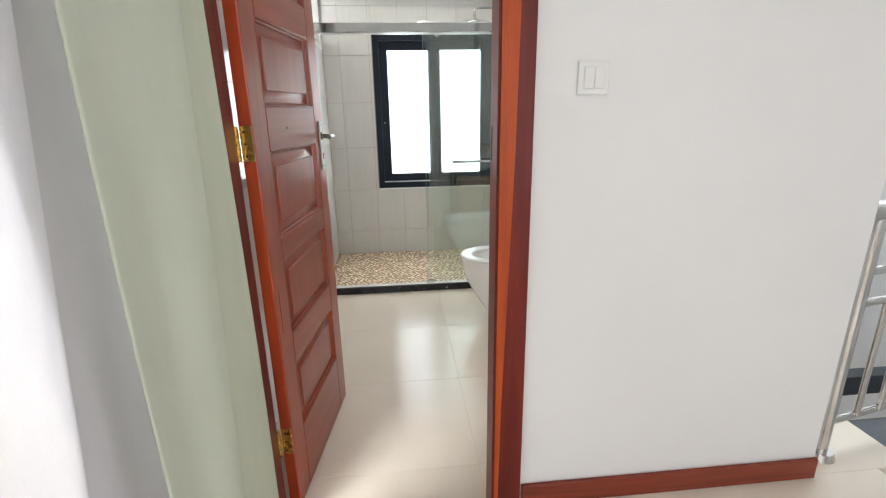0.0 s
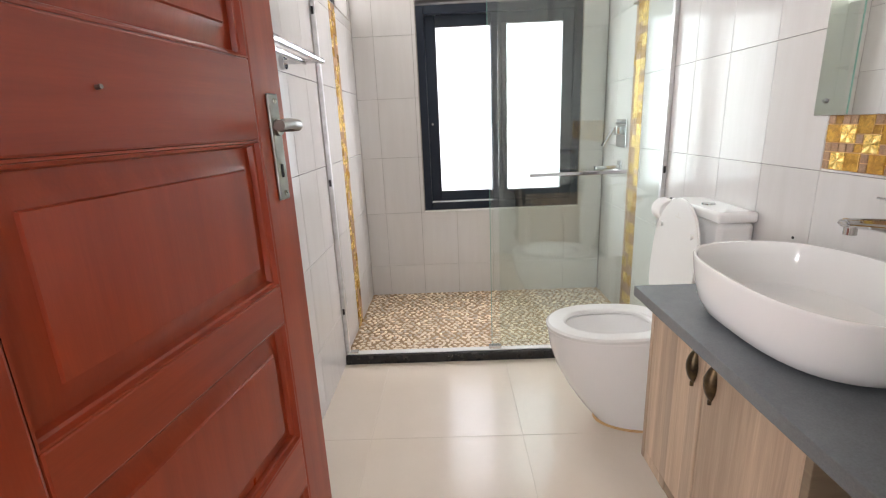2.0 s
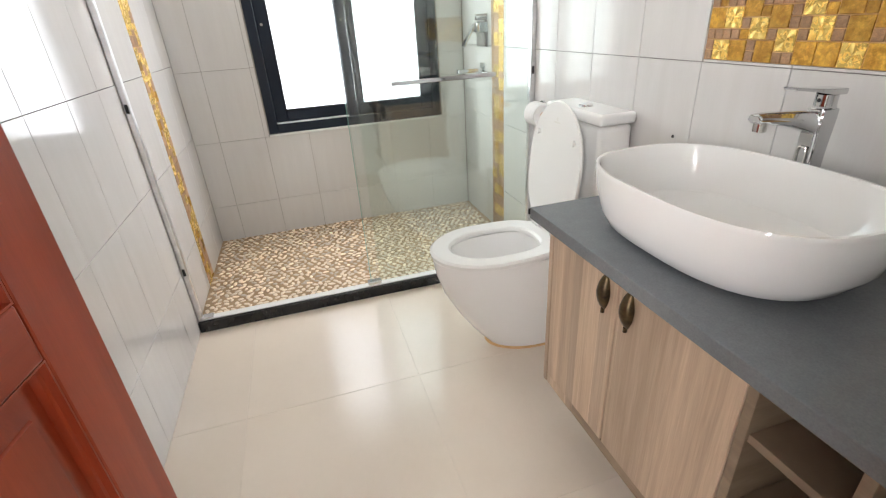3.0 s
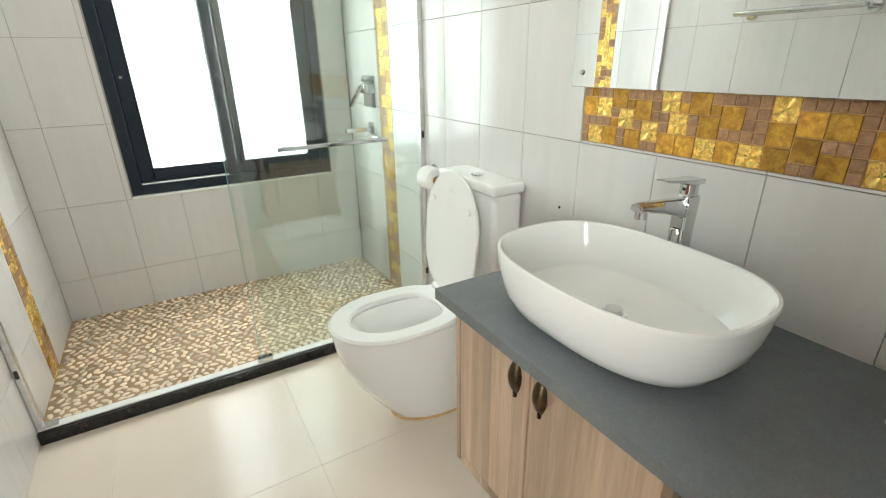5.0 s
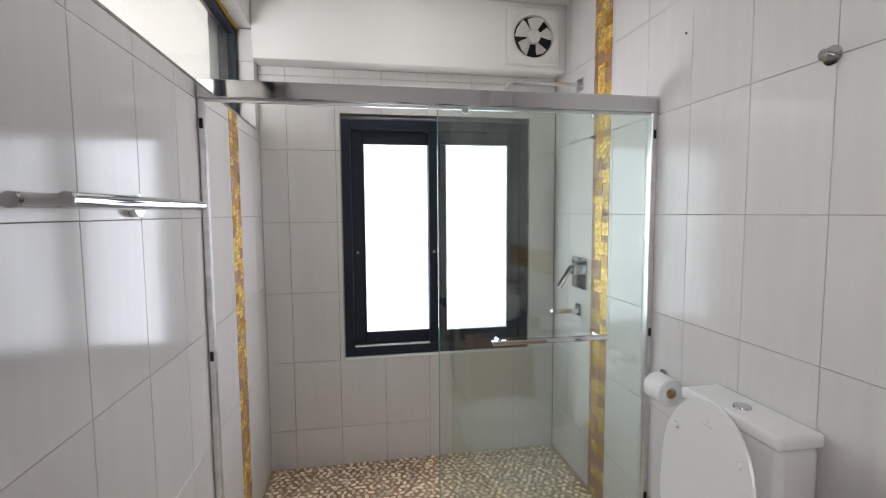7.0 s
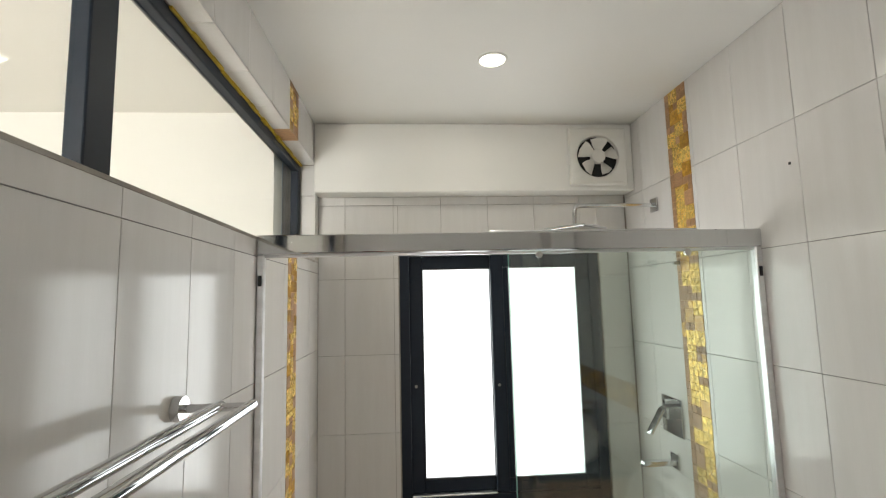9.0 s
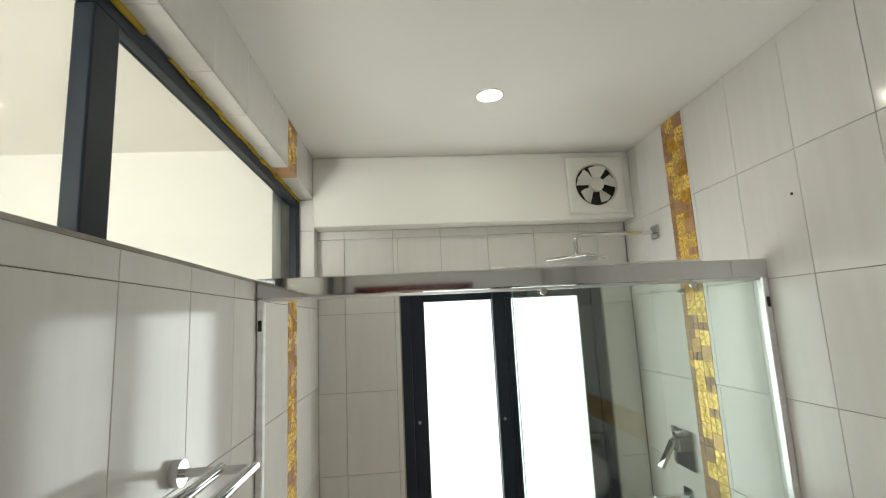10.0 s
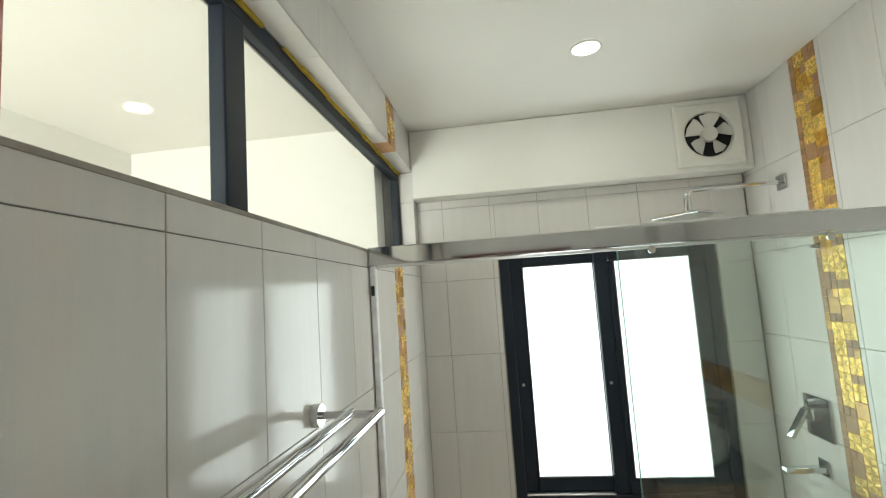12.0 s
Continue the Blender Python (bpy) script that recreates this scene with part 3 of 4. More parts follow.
part("pane_edge", box(GX - 0.003, GX - 0.0003, SHOWER_Y + 0.008, SHOWER_Y + 0.016, 0.06, 1.944), M_GLASS_EDGE, screen)
p = part("sliding_pane", box(GX + 0.045, RIGHT - 0.028, SHOWER_Y - 0.012, SHOWER_Y - 0.004, 0.085, 1.944), M_GLASS, screen, "clear greenish sliding pane")
p.visible_shadow = False
for x in (GX + 0.10, 0.95):
    part("roller", tube((x, SHOWER_Y - 0.020, 1.928), (x, SHOWER_Y - 0.010, 1.928), 0.012, 14), M_STEEL, screen)
part("guide", box(GX - 0.02, GX + 0.05, SHOWER_Y - 0.016, SHOWER_Y + 0.018, 0.0585, 0.078, 0.003), M_CHROME, screen)
part("guide", box(LEFT + 0.01, LEFT + 0.07, SHOWER_Y - 0.016, SHOWER_Y + 0.018, 0.0585, 0.068, 0.002), M_CHROME, screen)
hy0 = SHOWER_Y - 0.062
part("towel_handle", box(0.515, 1.00, hy0 - 0.013, hy0 + 0.013, 1.032, 1.050, 0.003), M_CHROME, screen, "flat chrome towel bar handle")
for x in (0.545, 0.965):
    part("handle_post", tube((x, hy0, 1.044), (x, SHOWER_Y - 0.012, 1.044), 0.009, 12), M_CHROME, screen)

part("carrier_bar", box(0.26, 1.02, SHOWER_Y + 0.026, SHOWER_Y + 0.040, 1.995, 2.020, 0.002), M_ALU, screen)

# ---- kerb ----
kerb = thing("shower_kerb", (0.35, 3.54, 0), "black stone shower kerb with a pale top edge", "kerb", kind="structure")
part("riser", box(LEFT + 0.001, RIGHT - 0.001, 3.495, 3.552, -0.003, 0.050, 0.002), M_BLACK, kerb)
part("capping", box(LEFT + 0.001, RIGHT - 0.001, 3.512, 3.552, 0.0505, 0.058, 0.002), M_SEAT, kerb, "pale stone capping strip")

# ---- vanity ----
VX, VY0, VY1, VZ0, VZ1 = 0.722, FRONT + 0.004, 2.435, 0.215, 0.772
worktop = solid("worktop", box(0.672, RIGHT - 0.001, VY0, 2.462, VZ1 + 0.001, 0.805, 0.002, 2), M_STONE, "dark grey speckled quartz worktop on the vanity", "worktop")
vanity = thing("vanity_cabinet", (1.0, 2.13, VZ0), "pale oak vanity cabinet with two doors", "cabinet")
CX1, CY = RIGHT - 0.004, 1.80
part("side_panel", box(VX, CX1, VY1 - 0.018, VY1, VZ0, VZ1, 0.001), M_OAK, vanity)
part("side_panel", box(VX + 0.02, CX1, CY, CY + 0.018, VZ0, VZ1, 0.001), M_OAK, vanity)
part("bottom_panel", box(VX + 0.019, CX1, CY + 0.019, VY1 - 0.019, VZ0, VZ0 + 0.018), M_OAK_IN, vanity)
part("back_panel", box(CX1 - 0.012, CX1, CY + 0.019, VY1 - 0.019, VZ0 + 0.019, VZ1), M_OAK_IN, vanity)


def cup_pull(parent, y, z, side):
    bm = bmesh.new()
    rings = []
    for i in range(9):
        a = i / 8
        half = 0.019 * math.sin(math.pi * min(max(a, 0.03), 0.97)) ** 0.6
        zz = z - 0.048 + 0.096 * a
        rings.append([(VX - 0.002 - 0.020 * math.sin(math.pi * a) ** 0.7 * math.sin(math.pi * k / 7) ** 0.8, y + side * half * (math.cos(math.pi * k / 7)), zz) for k in range(8)]
                     + [(VX - 0.001, y - side * half * 0.9, zz), (VX - 0.001, y + side * half * 0.9, zz)])
    rings_mesh(rings, True, True, bm)
    tube((VX - 0.004, y, z - 0.056), (VX - 0.004, y, z - 0.045), 0.005, 8, bm=bm)
    tube((VX - 0.004, y, z + 0.045), (VX - 0.004, y, z + 0.056), 0.005, 8, bm=bm)
    return part("handle", bm, M_BRONZE, parent, "antique bronze shell pull")


d = part("cabinet_door", box(VX, VX + 0.018, 2.132, VY1 - 0.022, VZ0 + 0.037, VZ1 - 0.004, 0.002), M_OAK, vanity)
cup_pull(d, 2.172, 0.690, 1)
d = part("cabinet_door", box(VX, VX + 0.018, CY + 0.002, 2.1255, VZ0 + 0.037, VZ1 - 0.004, 0.002), M_OAK, vanity)
cup_pull(d, 2.088, 0.690, -1)
part("base_strip", box(VX + 0.001, VX + 0.018, 2.2735, VY1 - 0.022, VZ0, VZ0 + 0.0362, 0.001), M_OAK, vanity)
part("base_strip", box(VX + 0.003, VX + 0.018, CY + 0.002, 2.2705, VZ0, VZ0 + 0.034, 0.001), M_OAK_IN, vanity, "darker board edge under the doors")
shelf_unit = thing("shelf_unit", (1.0, 1.63, VZ0), "open shelf unit of darker oak under the worktop", "shelf unit")
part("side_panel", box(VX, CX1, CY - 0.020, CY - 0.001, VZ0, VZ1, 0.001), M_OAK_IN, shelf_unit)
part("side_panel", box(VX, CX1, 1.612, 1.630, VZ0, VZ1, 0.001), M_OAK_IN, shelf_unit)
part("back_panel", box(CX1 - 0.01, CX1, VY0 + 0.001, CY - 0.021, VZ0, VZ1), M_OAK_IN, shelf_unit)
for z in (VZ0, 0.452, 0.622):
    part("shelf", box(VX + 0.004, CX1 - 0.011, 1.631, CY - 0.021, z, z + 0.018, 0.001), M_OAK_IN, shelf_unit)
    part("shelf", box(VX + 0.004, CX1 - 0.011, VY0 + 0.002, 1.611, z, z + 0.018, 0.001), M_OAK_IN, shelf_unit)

# ---- vessel basin ----
BX, BY, BZ = 0.925, 2.093, 0.806


def basin_ring(a, b, z, n=56, p=2.7):
    out = []
    for k in range(n):
        t = k * math.tau / n
        c, s = math.cos(t), math.sin(t)
        out.append((BX + b * math.copysign(abs(c) ** (2 / p), c), BY + a * math.copysign(abs(s) ** (2 / p), s), z))
    return out


profile = [(0.68, 0.0), (0.77, 0.003), (0.865, 0.018), (0.925, 0.044), (0.962, 0.080), (0.986, 0.116), (0.998, 0.140), (1.0, 0.146), (0.994, 0.150), (0.972, 0.150),
           (0.960, 0.146), (0.935, 0.115), (0.89, 0.075), (0.80, 0.042), (0.62, 0.026), (0.35, 0.021), (0.12, 0.019)]
A, B = 0.293, 0.204
bm = rings_mesh([basin_ring(A * f, B * f, BZ + z) for f, z in profile], True, True)
basin = thing("basin", (BX, BY, BZ), "white glazed oval vessel basin on the grey worktop", "basin")
part("bowl", bm, M_CERAMIC, basin)
bm = tube((BX, BY, BZ + 0.0195), (BX, BY, BZ + 0.026), 0.032, 24, 0.030)
tube((BX, BY, BZ + 0.026), (BX, BY, BZ + 0.038), 0.022, 24, 0.019, bm=bm)
part("drain_plug", bm, M_CHROME, basin, "chrome click drain plug")

# ---- tall tap ----
TX, TY = 1.152, 2.108
tap = thing("basin_tap", (TX, TY, 0.805), "tall chrome single-lever tap on the worktop", "tap")
part("base_ring", tube((TX, TY, 0.8055), (TX, TY, 0.813), 0.029, 20), M_CHROME, tap)
bm = rings_mesh([[(TX + a, TY - w, z), (TX + b, TY - w, z), (TX + b, TY + w, z), (TX + a, TY + w, z)]
                 for z, a, b, w in ((0.813, -0.030, 0.020, 0.020), (0.90, -0.026, 0.021, 0.0195), (0.99, -0.024, 0.023, 0.019), (1.055, -0.026, 0.027, 0.019), (1.072, -0.022, 0.027, 0.018))], True, True)
bmesh.ops.bevel(bm, geom=list(bm.edges), offset=0.006, segments=3, affect="EDGES")
column = part("column", bm, M_CHROME, tap)
slot = [[(TX - 0.0262 + d, TY + (0.012 - k) * c, 0.925 + (0.066 - k) * q) for c, q in ((-1, -0.86), (-0.7, -1), (0.7, -1), (1, -0.86), (1, 0.86), (0.7, 1), (-0.7, 1), (-1, 0.86))]
        for k, d in ((0.0, -0.0025), (0.002, -0.004), (0.004, -0.0015), (0.005, 0.003))]
part("recess", rings_mesh(slot, False, True), M_STEEL, column, "polished recess framed in the tap's front")
bm = rings_mesh([[(x, TY - w * 0.8, z - h), (x, TY + w * 0.8, z - h), (x, TY + w, z), (x, TY + w * 0.5, z + h), (x, TY - w * 0.5, z + h), (x, TY - w, z)]
                 for x, z, w, h in ((TX, 1.034, 0.018, 0.027), (TX - 0.05, 1.047, 0.0185, 0.020), (TX - 0.10, 1.057, 0.019, 0.014), (TX - 0.15, 1.063, 0.019, 0.011), (TX - 0.180, 1.065, 0.018, 0.009))], True, True)
bmesh.ops.bevel(bm, geom=list(bm.edges), offset=0.004, segments=3, affect="EDGES")
spout_bar = part("spout", bm, M_CHROME, tap)
part("aerator", tube((TX - 0.160, TY, 1.038), (TX - 0.160, TY, 1.056), 0.0125, 16), M_STEEL, spout_bar)
part("cap", tube((TX + 0.002, TY, 1.0725), (TX + 0.002, TY, 1.095), 0.020, 24), M_CHROME, tap)
bm = rings_mesh([[(x, TY - w, z - h), (x, TY + w, z - h), (x, TY + w, z + h), (x, TY - w, z + h)]
                 for x, z, w, h in ((TX + 0.028, 1.100, 0.021, 0.006), (TX - 0.01, 1.102, 0.021, 0.006), (TX - 0.05, 1.108, 0.017, 0.0035), (TX - 0.105, 1.115, 0.015, 0.0025))], True, True)
bmesh.ops.bevel(bm, geom=list(bm.edges), offset=0.0015, segments=2, affect="EDGES")
lever = part("lever", bm, M_CHROME, tap)
part("indicator", tube((TX - 0.0185, TY, 1.084), (TX - 0.0150, TY, 1.084), 0.004, 10), M_DARK, lever)

# ---- mirror ----
mirror = thing("mirror", (RIGHT - 0.012, 2.1, 1.29), "frameless rectangular wall mirror above the mosaic band", "mirror")
MY0, MY1, MZ0, MZ1 = 1.66, 2.566, 1.288, 1.905
part("glass", box(RIGHT - 0.012, RIGHT - 0.006, MY0, MY1, MZ0, MZ1, 0.0015), M_MIRROR, mirror)
part("backing", box(RIGHT - 0.0055, RIGHT - 0.0005, MY0 + 0.004, MY1 - 0.004, MZ0 + 0.004, MZ1 - 0.004), M_DARK, mirror)
for yy in (MY0 + 0.04, MY1 - 0.04):
    for zz in (MZ0 + 0.04, MZ1 - 0.04):
        part("screw_cap", tube((RIGHT - 0.0125, yy, zz), (RIGHT - 0.018, yy, zz), 0.008, 14, 0.006), M_CHROME, mirror)

# ---- toilet ----
TOY = 2.945
toilet = thing("toilet", (0.95, TOY, 0), "white close-coupled toilet with its lid raised", "toilet")


def egg(x_front, x_back, half, z, n=48):
    """An outline round at the front (-x) and squarer at the back."""
    out = []
    cx = x_front + (x_back - x_front) * 0.45
    for k in range(n):
        t = k * math.tau / n
        c, s = math.cos(t), math.sin(t)
        if c < 0:
            x, yv = cx + (cx - x_front) * c, half * s
        else:
            x = cx + (x_back - cx) * abs(c) ** 0.55
            yv = half * math.copysign(abs(s) ** 0.8, s)
        out.append((x, TOY + yv, z))
    return out


RZ = 0.448
bowl_rings = [egg(0.738, 1.20, 0.118, 0.0), egg(0.728, 1.20, 0.122, 0.012), egg(0.672, 1.20, 0.136, 0.08), egg(0.605, 1.20, 0.156, 0.18),
              egg(0.552, 1.20, 0.172, 0.28), egg(0.523, 1.20, 0.181, 0.37), egg(0.512, 1.20, 0.185, RZ - 0.008), egg(0.516, 1.20, 0.183, RZ),
              egg(0.585, 0.96, 0.115, RZ), egg(0.592, 0.975, 0.110, RZ - 0.02), egg(0.63, 0.95, 0.09, RZ - 0.09), egg(0.72, 0.90, 0.05, RZ - 0.13)]
part("bowl", rings_mesh(bowl_rings, True, True), M_CERAMIC, toilet)
seat = [egg(0.508, 1.02, 0.190, RZ + 0.003), egg(0.506, 1.022, 0.192, RZ + 0.016), egg(0.516, 1.018, 0.184, RZ + 0.024), egg(0.580, 0.955, 0.128, RZ + 0.022),
        egg(0.590, 0.947, 0.120, RZ + 0.014), egg(0.590, 0.947, 0.120, RZ + 0.003)]
part("seat", rings_mesh(seat + [seat[0]]), M_SEAT, toilet)
# the lid is drawn lying over the seat and then turned up about its hinge
lid = [egg(0.530, 1.02, 0.182, 0.0), egg(0.526, 1.022, 0.186, 0.005), egg(0.530, 1.02, 0.182, 0.013), egg(0.64, 0.97, 0.10, 0.017)]
bm = rings_mesh(lid, True, True)
for yy in (0.127, -0.127):
    tube((0.655, TOY + yy, -0.009), (0.655, TOY + yy, 0.0), 0.011, 12, bm=bm)
turn = Matrix.Translation((0.992, TOY, RZ + 0.046)) @ Matrix.Rotation(radians(94.5), 4, "Y") @ Matrix.Translation((-1.02, -TOY, 0))
bmesh.ops.transform(bm, matrix=turn, verts=bm.verts)
lid_ob = part("lid", bm, M_SEAT, toilet, "raised white plastic lid")
bm = box(0.600, 0.606, TOY - 0.022, TOY + 0.022, -0.0006, -0.0001)
box(0.585, 0.597, TOY - 0.004, TOY + 0.004, -0.0006, -0.0001, bm=bm)
bmesh.ops.transform(bm, matrix=turn, verts=bm.verts)
part("printed_mark", bm, M_FANBLADE, lid_ob)
for s in (-0.075, 0.075):
    hinge = part("hinge", tube((1.000, TOY + s - 0.030, RZ + 0.036), (1.000, TOY + s + 0.030, RZ + 0.036), 0.015, 14), M_SEAT, toilet)
    part("hinge_post", tube((1.000, TOY + s, RZ), (1.000, TOY + s, RZ + 0.03), 0.012, 12), M_CHROME, hinge)
part("tank", box(1.090, RIGHT - 0.004, TOY - 0.178, TOY + 0.178, RZ + 0.001, 0.915, 0.02, 4), M_CERAMIC, toilet)
tl = part("tank_lid", box(1.076, RIGHT - 0.003, TOY - 0.190, TOY + 0.190, 0.917, 0.958, 0.012, 4), M_CERAMIC, toilet)
part("flush_button", tube((1.14, TOY, 0.9575), (1.14, TOY, 0.964), 0.026, 24, 0.024), M_CHROME, tl)
bm = rings_mesh([egg(0.722, 1.19, 0.126, 0.0005), egg(0.724, 1.19, 0.125, 0.006), egg(0.735, 1.19, 0.117, 0.010)])
part("silicone_bead", bm, M_MOSGROUT, toilet, "stained silicone bead")

# ---- toilet roll holder ----
holder = thing("toilet_roll_holder", (RIGHT, 3.42, 0.885), "chrome toilet roll holder on the tiled wall", "roll holder")
part("flange", tube((RIGHT - 0.0005, 3.42, 0.885), (RIGHT - 0.010, 3.42, 0.885), 0.024, 20), M_CHROME, holder)
part("arm", sweep([(RIGHT - 0.008, 3.42, 0.885), (RIGHT - 0.060, 3.42, 0.885), (RIGHT - 0.068, 3.415, 0.884), (RIGHT - 0.072, 3.40, 0.882), (RIGHT - 0.072, 3.27, 0.880)], 0.007), M_CHROME, holder)
roll = thing("toilet_roll", (RIGHT - 0.072, 3.33, 0.865), "roll of white toilet paper on the chrome arm", "toilet roll")
bm = bmesh.new()
ringc = lambda r, y: [(RIGHT - 0.072 + r * math.cos(k * math.tau / 28), y, 0.866 + r * math.sin(k * math.tau / 28)) for k in range(28)]
rg = [ringc(0.021, 3.282), ringc(0.051, 3.282), ringc(0.053, 3.286), ringc(0.053, 3.376), ringc(0.051, 3.38), ringc(0.021, 3.38)]
part("paper", rings_mesh(rg + [rg[0]]), M_PAPER, roll)
part("core", rings_mesh([ringc(0.0205, 3.283), ringc(0.0205, 3.379), ringc(0.0185, 3.379), ringc(0.0185, 3.283), ringc(0.0205, 3.283)]), M_MOSGROUT, roll, "brown cardboard core")

# ---- shower fittings ----
mixer = thing("shower_mixer", (RIGHT, 4.175, 1.205), "square chrome shower mixer on the tiled wall", "shower mixer")
part("plate", box(RIGHT - 0.010, RIGHT - 0.0005, 4.088, 4.262, 1.118, 1.294, 0.004, 2), M_CHROME, mixer)
part("body", box(RIGHT - 0.050, RIGHT - 0.010, 4.145, 4.205, 1.195, 1.250, 0.006, 2), M_CHROME, mixer)
part("diverter", tube((RIGHT - 0.045, 4.175, 1.272), (RIGHT - 0.010, 4.175, 1.272), 0.012, 14), M_CHROME, mixer)
bm = box(-0.008, 0.008, -0.021, 0.021, -0.125, 0.012, 0.004, 2)
bmesh.ops.transform(bm, matrix=Matrix.Translation((RIGHT - 0.058, 4.178, 1.232)) @ Matrix.Rotation(radians(32), 4, "Y"), verts=bm.verts)
part("lever", bm, M_CHROME, mixer)
spout = thing("bath_spout", (RIGHT, 4.18, 1.0), "flat square chrome wall spout below the mixer", "spout")
part("flange", box(RIGHT - 0.010, RIGHT - 0.0005, 4.145, 4.215, 0.962, 1.032, 0.004, 2), M_CHROME, spout)
part("spout_bar", box(RIGHT - 0.165, RIGHT - 0.010, 4.160, 4.200, 0.980, 1.004, 0.004, 2), M_CHROME, spout)
rain = thing("rain_shower", (RIGHT, 4.20, 2.236), "square chrome rain shower head on a wall arm", "shower head")
part("flange", box(RIGHT - 0.010, RIGHT - 0.0005, 4.168, 4.238, 2.20, 2.27, 0.004, 2), M_CHROME, rain)
hxr = 0.805
part("arm", sweep([(RIGHT - 0.008, 4.203, 2.236), (hxr + 0.04, 4.203, 2.236), (hxr + 0.018, 4.203, 2.232), (hxr + 0.005, 4.203, 2.22), (hxr, 4.203, 2.20), (hxr, 4.203, 2.128)], 0.011), M_CHROME, rain)
part("joint", tube((hxr, 4.203, 2.116), (hxr, 4.203, 2.142), 0.018, 16), M_CHROME, rain)
swivel = Matrix.Translation((hxr, 4.203, 0)) @ Matrix.Rotation(radians(40), 4, "Z") @ Matrix.Translation((-hxr, -4.203, 0))
bm = box(hxr - 0.112, hxr + 0.112, 4.203 - 0.112, 4.203 + 0.112, 2.112, 2.124, 0.005, 2)
bmesh.ops.transform(bm, matrix=swivel, verts=bm.verts)
head = part("head", bm, M_CHROME, rain)
bm = bmesh.new()
for i in range(10):
    for j in range(10):
        tube((hxr - 0.09 + i * 0.02, 4.113 + j * 0.02, 2.1085), (hxr - 0.09 + i * 0.02, 4.113 + j * 0.02, 2.1125), 0.0035, 6, bm=bm)
bmesh.ops.transform(bm, matrix=swivel, verts=bm.verts)
tagged(part("nozzles", bm, M_FANBLADE, head, "rows of grey rubber nozzles"), kind="stuff")

# ---- towel rack ----
rack = thing("towel_rack", (LEFT, 2.7, 1.56), "chrome double-bar towel rack on the tiled partition", "towel rack")
for yy in (2.494, 3.013):
    part("flange", tube((LEFT + 0.0005, yy, 1.566), (LEFT + 0.019, yy, 1.566), 0.027, 28, 0.0265), M_CHROME, rack)
    bm = tube((LEFT + 0.018, yy, 1.566), (LEFT + 0.163, yy, 1.566), 0.009)
    part("bracket", bm, M_CHROME, rack)
for xo, zz in ((0.088, 1.566), (0.155, 1.566)):
    bm = tube((LEFT + xo, 2.480, zz), (LEFT + xo, 3.027, zz), 0.0118, 16)
    part("bar", bm, M_CHROME, rack)

# ---- robe hook ----
hook = thing("robe_hook", (RIGHT, 2.80, 1.938), "small round chrome robe knob on the tiles", "robe hook")
part("flange", tube((RIGHT - 0.0005, 2.80, 1.938), (RIGHT - 0.006, 2.80, 1.938), 0.025, 20), M_CHROME, hook)
part("knob", tube((RIGHT - 0.006, 2.80, 1.938), (RIGHT - 0.032, 2.80, 1.938), 0.010, 14, 0.014), M_CHROME, hook)

# ---- open screw holes ----
for yy, zz in ((2.585, 0.905), (2.36, 2.21), (3.36, 2.20)):
    solid("wall_plug", tube((RIGHT - 0.002, yy, zz), (RIGHT + 0.004, yy, zz), 0.005, 10), M_RUBBER, "small dark wall plug set in a tile", "wall plug", group="wall plugs", at=(RIGHT, yy, zz))

# ---- clip on the shower wall ----
clip = thing("wall_clip", (RIGHT, 4.02, 1.925), "small dark chrome clip on the gold mosaic strip", "wall clip")
part("base", tube((RIGHT - 0.001, 4.02, 1.925), (RIGHT - 0.008, 4.02, 1.925), 0.012, 14), M_CHROME, clip)
part("peg", box(RIGHT - 0.034, RIGHT - 0.0075, 4.012, 4.028, 1.918, 1.932, 0.003, 2), M_NICKEL, clip)

# ---- extractor fan ----
FX, FZ, FYF = 1.020, 2.546, 4.399
fan = thing("extractor_fan", (FX, FYF, FZ), "square white plastic extractor fan on the bulkhead", "extractor fan")


def circ(r, y, n=40):
    return [(FX + r * math.cos(k * math.tau / n), y, FZ + r * math.sin(k * math.tau / n)) for k in range(n)]


def square(h, y, n=40):
    out = []
    for k in range(n):
        c, s = math.cos(k * math.tau / n), math.sin(k * math.tau / n)
        q = h / max(abs(c), abs(s))
        out.append((FX + q * c, y, FZ + q * s))
    return out


part("housing", rings_mesh([square(0.160, FYF), square(0.160, FYF - 0.018), square(0.154, FYF - 0.026), circ(0.130, FYF - 0.028), circ(0.118, FYF - 0.022), circ(0.114, FYF - 0.002)]), M_PLASTIC, fan)
# flat black disc: the shade behind the blades as colour, no hole is cut
part("duct", rings_mesh([circ(0.1135, FYF - 0.0012), circ(0.001, FYF - 0.001)]), M_DARK, fan, "black disc for the shaded opening behind the blades")
part("hub", tube((FX, FYF - 0.030, FZ), (FX, FYF - 0.010, FZ), 0.038, 24, 0.042), M_FANBLADE, fan)
for k in range(5):
    a0 = k * math.tau / 5 + 1.45
    pts = []
    for r, s0, s1 in ((0.037, -0.36, 0.36), (0.06, -0.42, 0.40), (0.085, -0.45, 0.46), (0.108, -0.40, 0.50)):
        pts.append((r, s0, s1))
    front = [[(FX + r * math.cos(a0 + s), FYF - 0.020 + 0.014 * (s / 0.3), FZ + r * math.sin(a0 + s)) for s in (s0, (s0 + s1) / 2, s1)] for r, s0, s1 in pts]
    rg = [row + [(p[0], p[1] + 0.002, p[2]) for p in row[::-1]] for row in front]
    part("blade", rings_mesh(rg, True, True), M_FANBLADE, fan)
part("indicator", box(FX + 0.075, FX + 0.130, FYF - 0.0275, FYF - 0.0255, FZ - 0.148, FZ - 0.140), M_FANBLADE, fan)

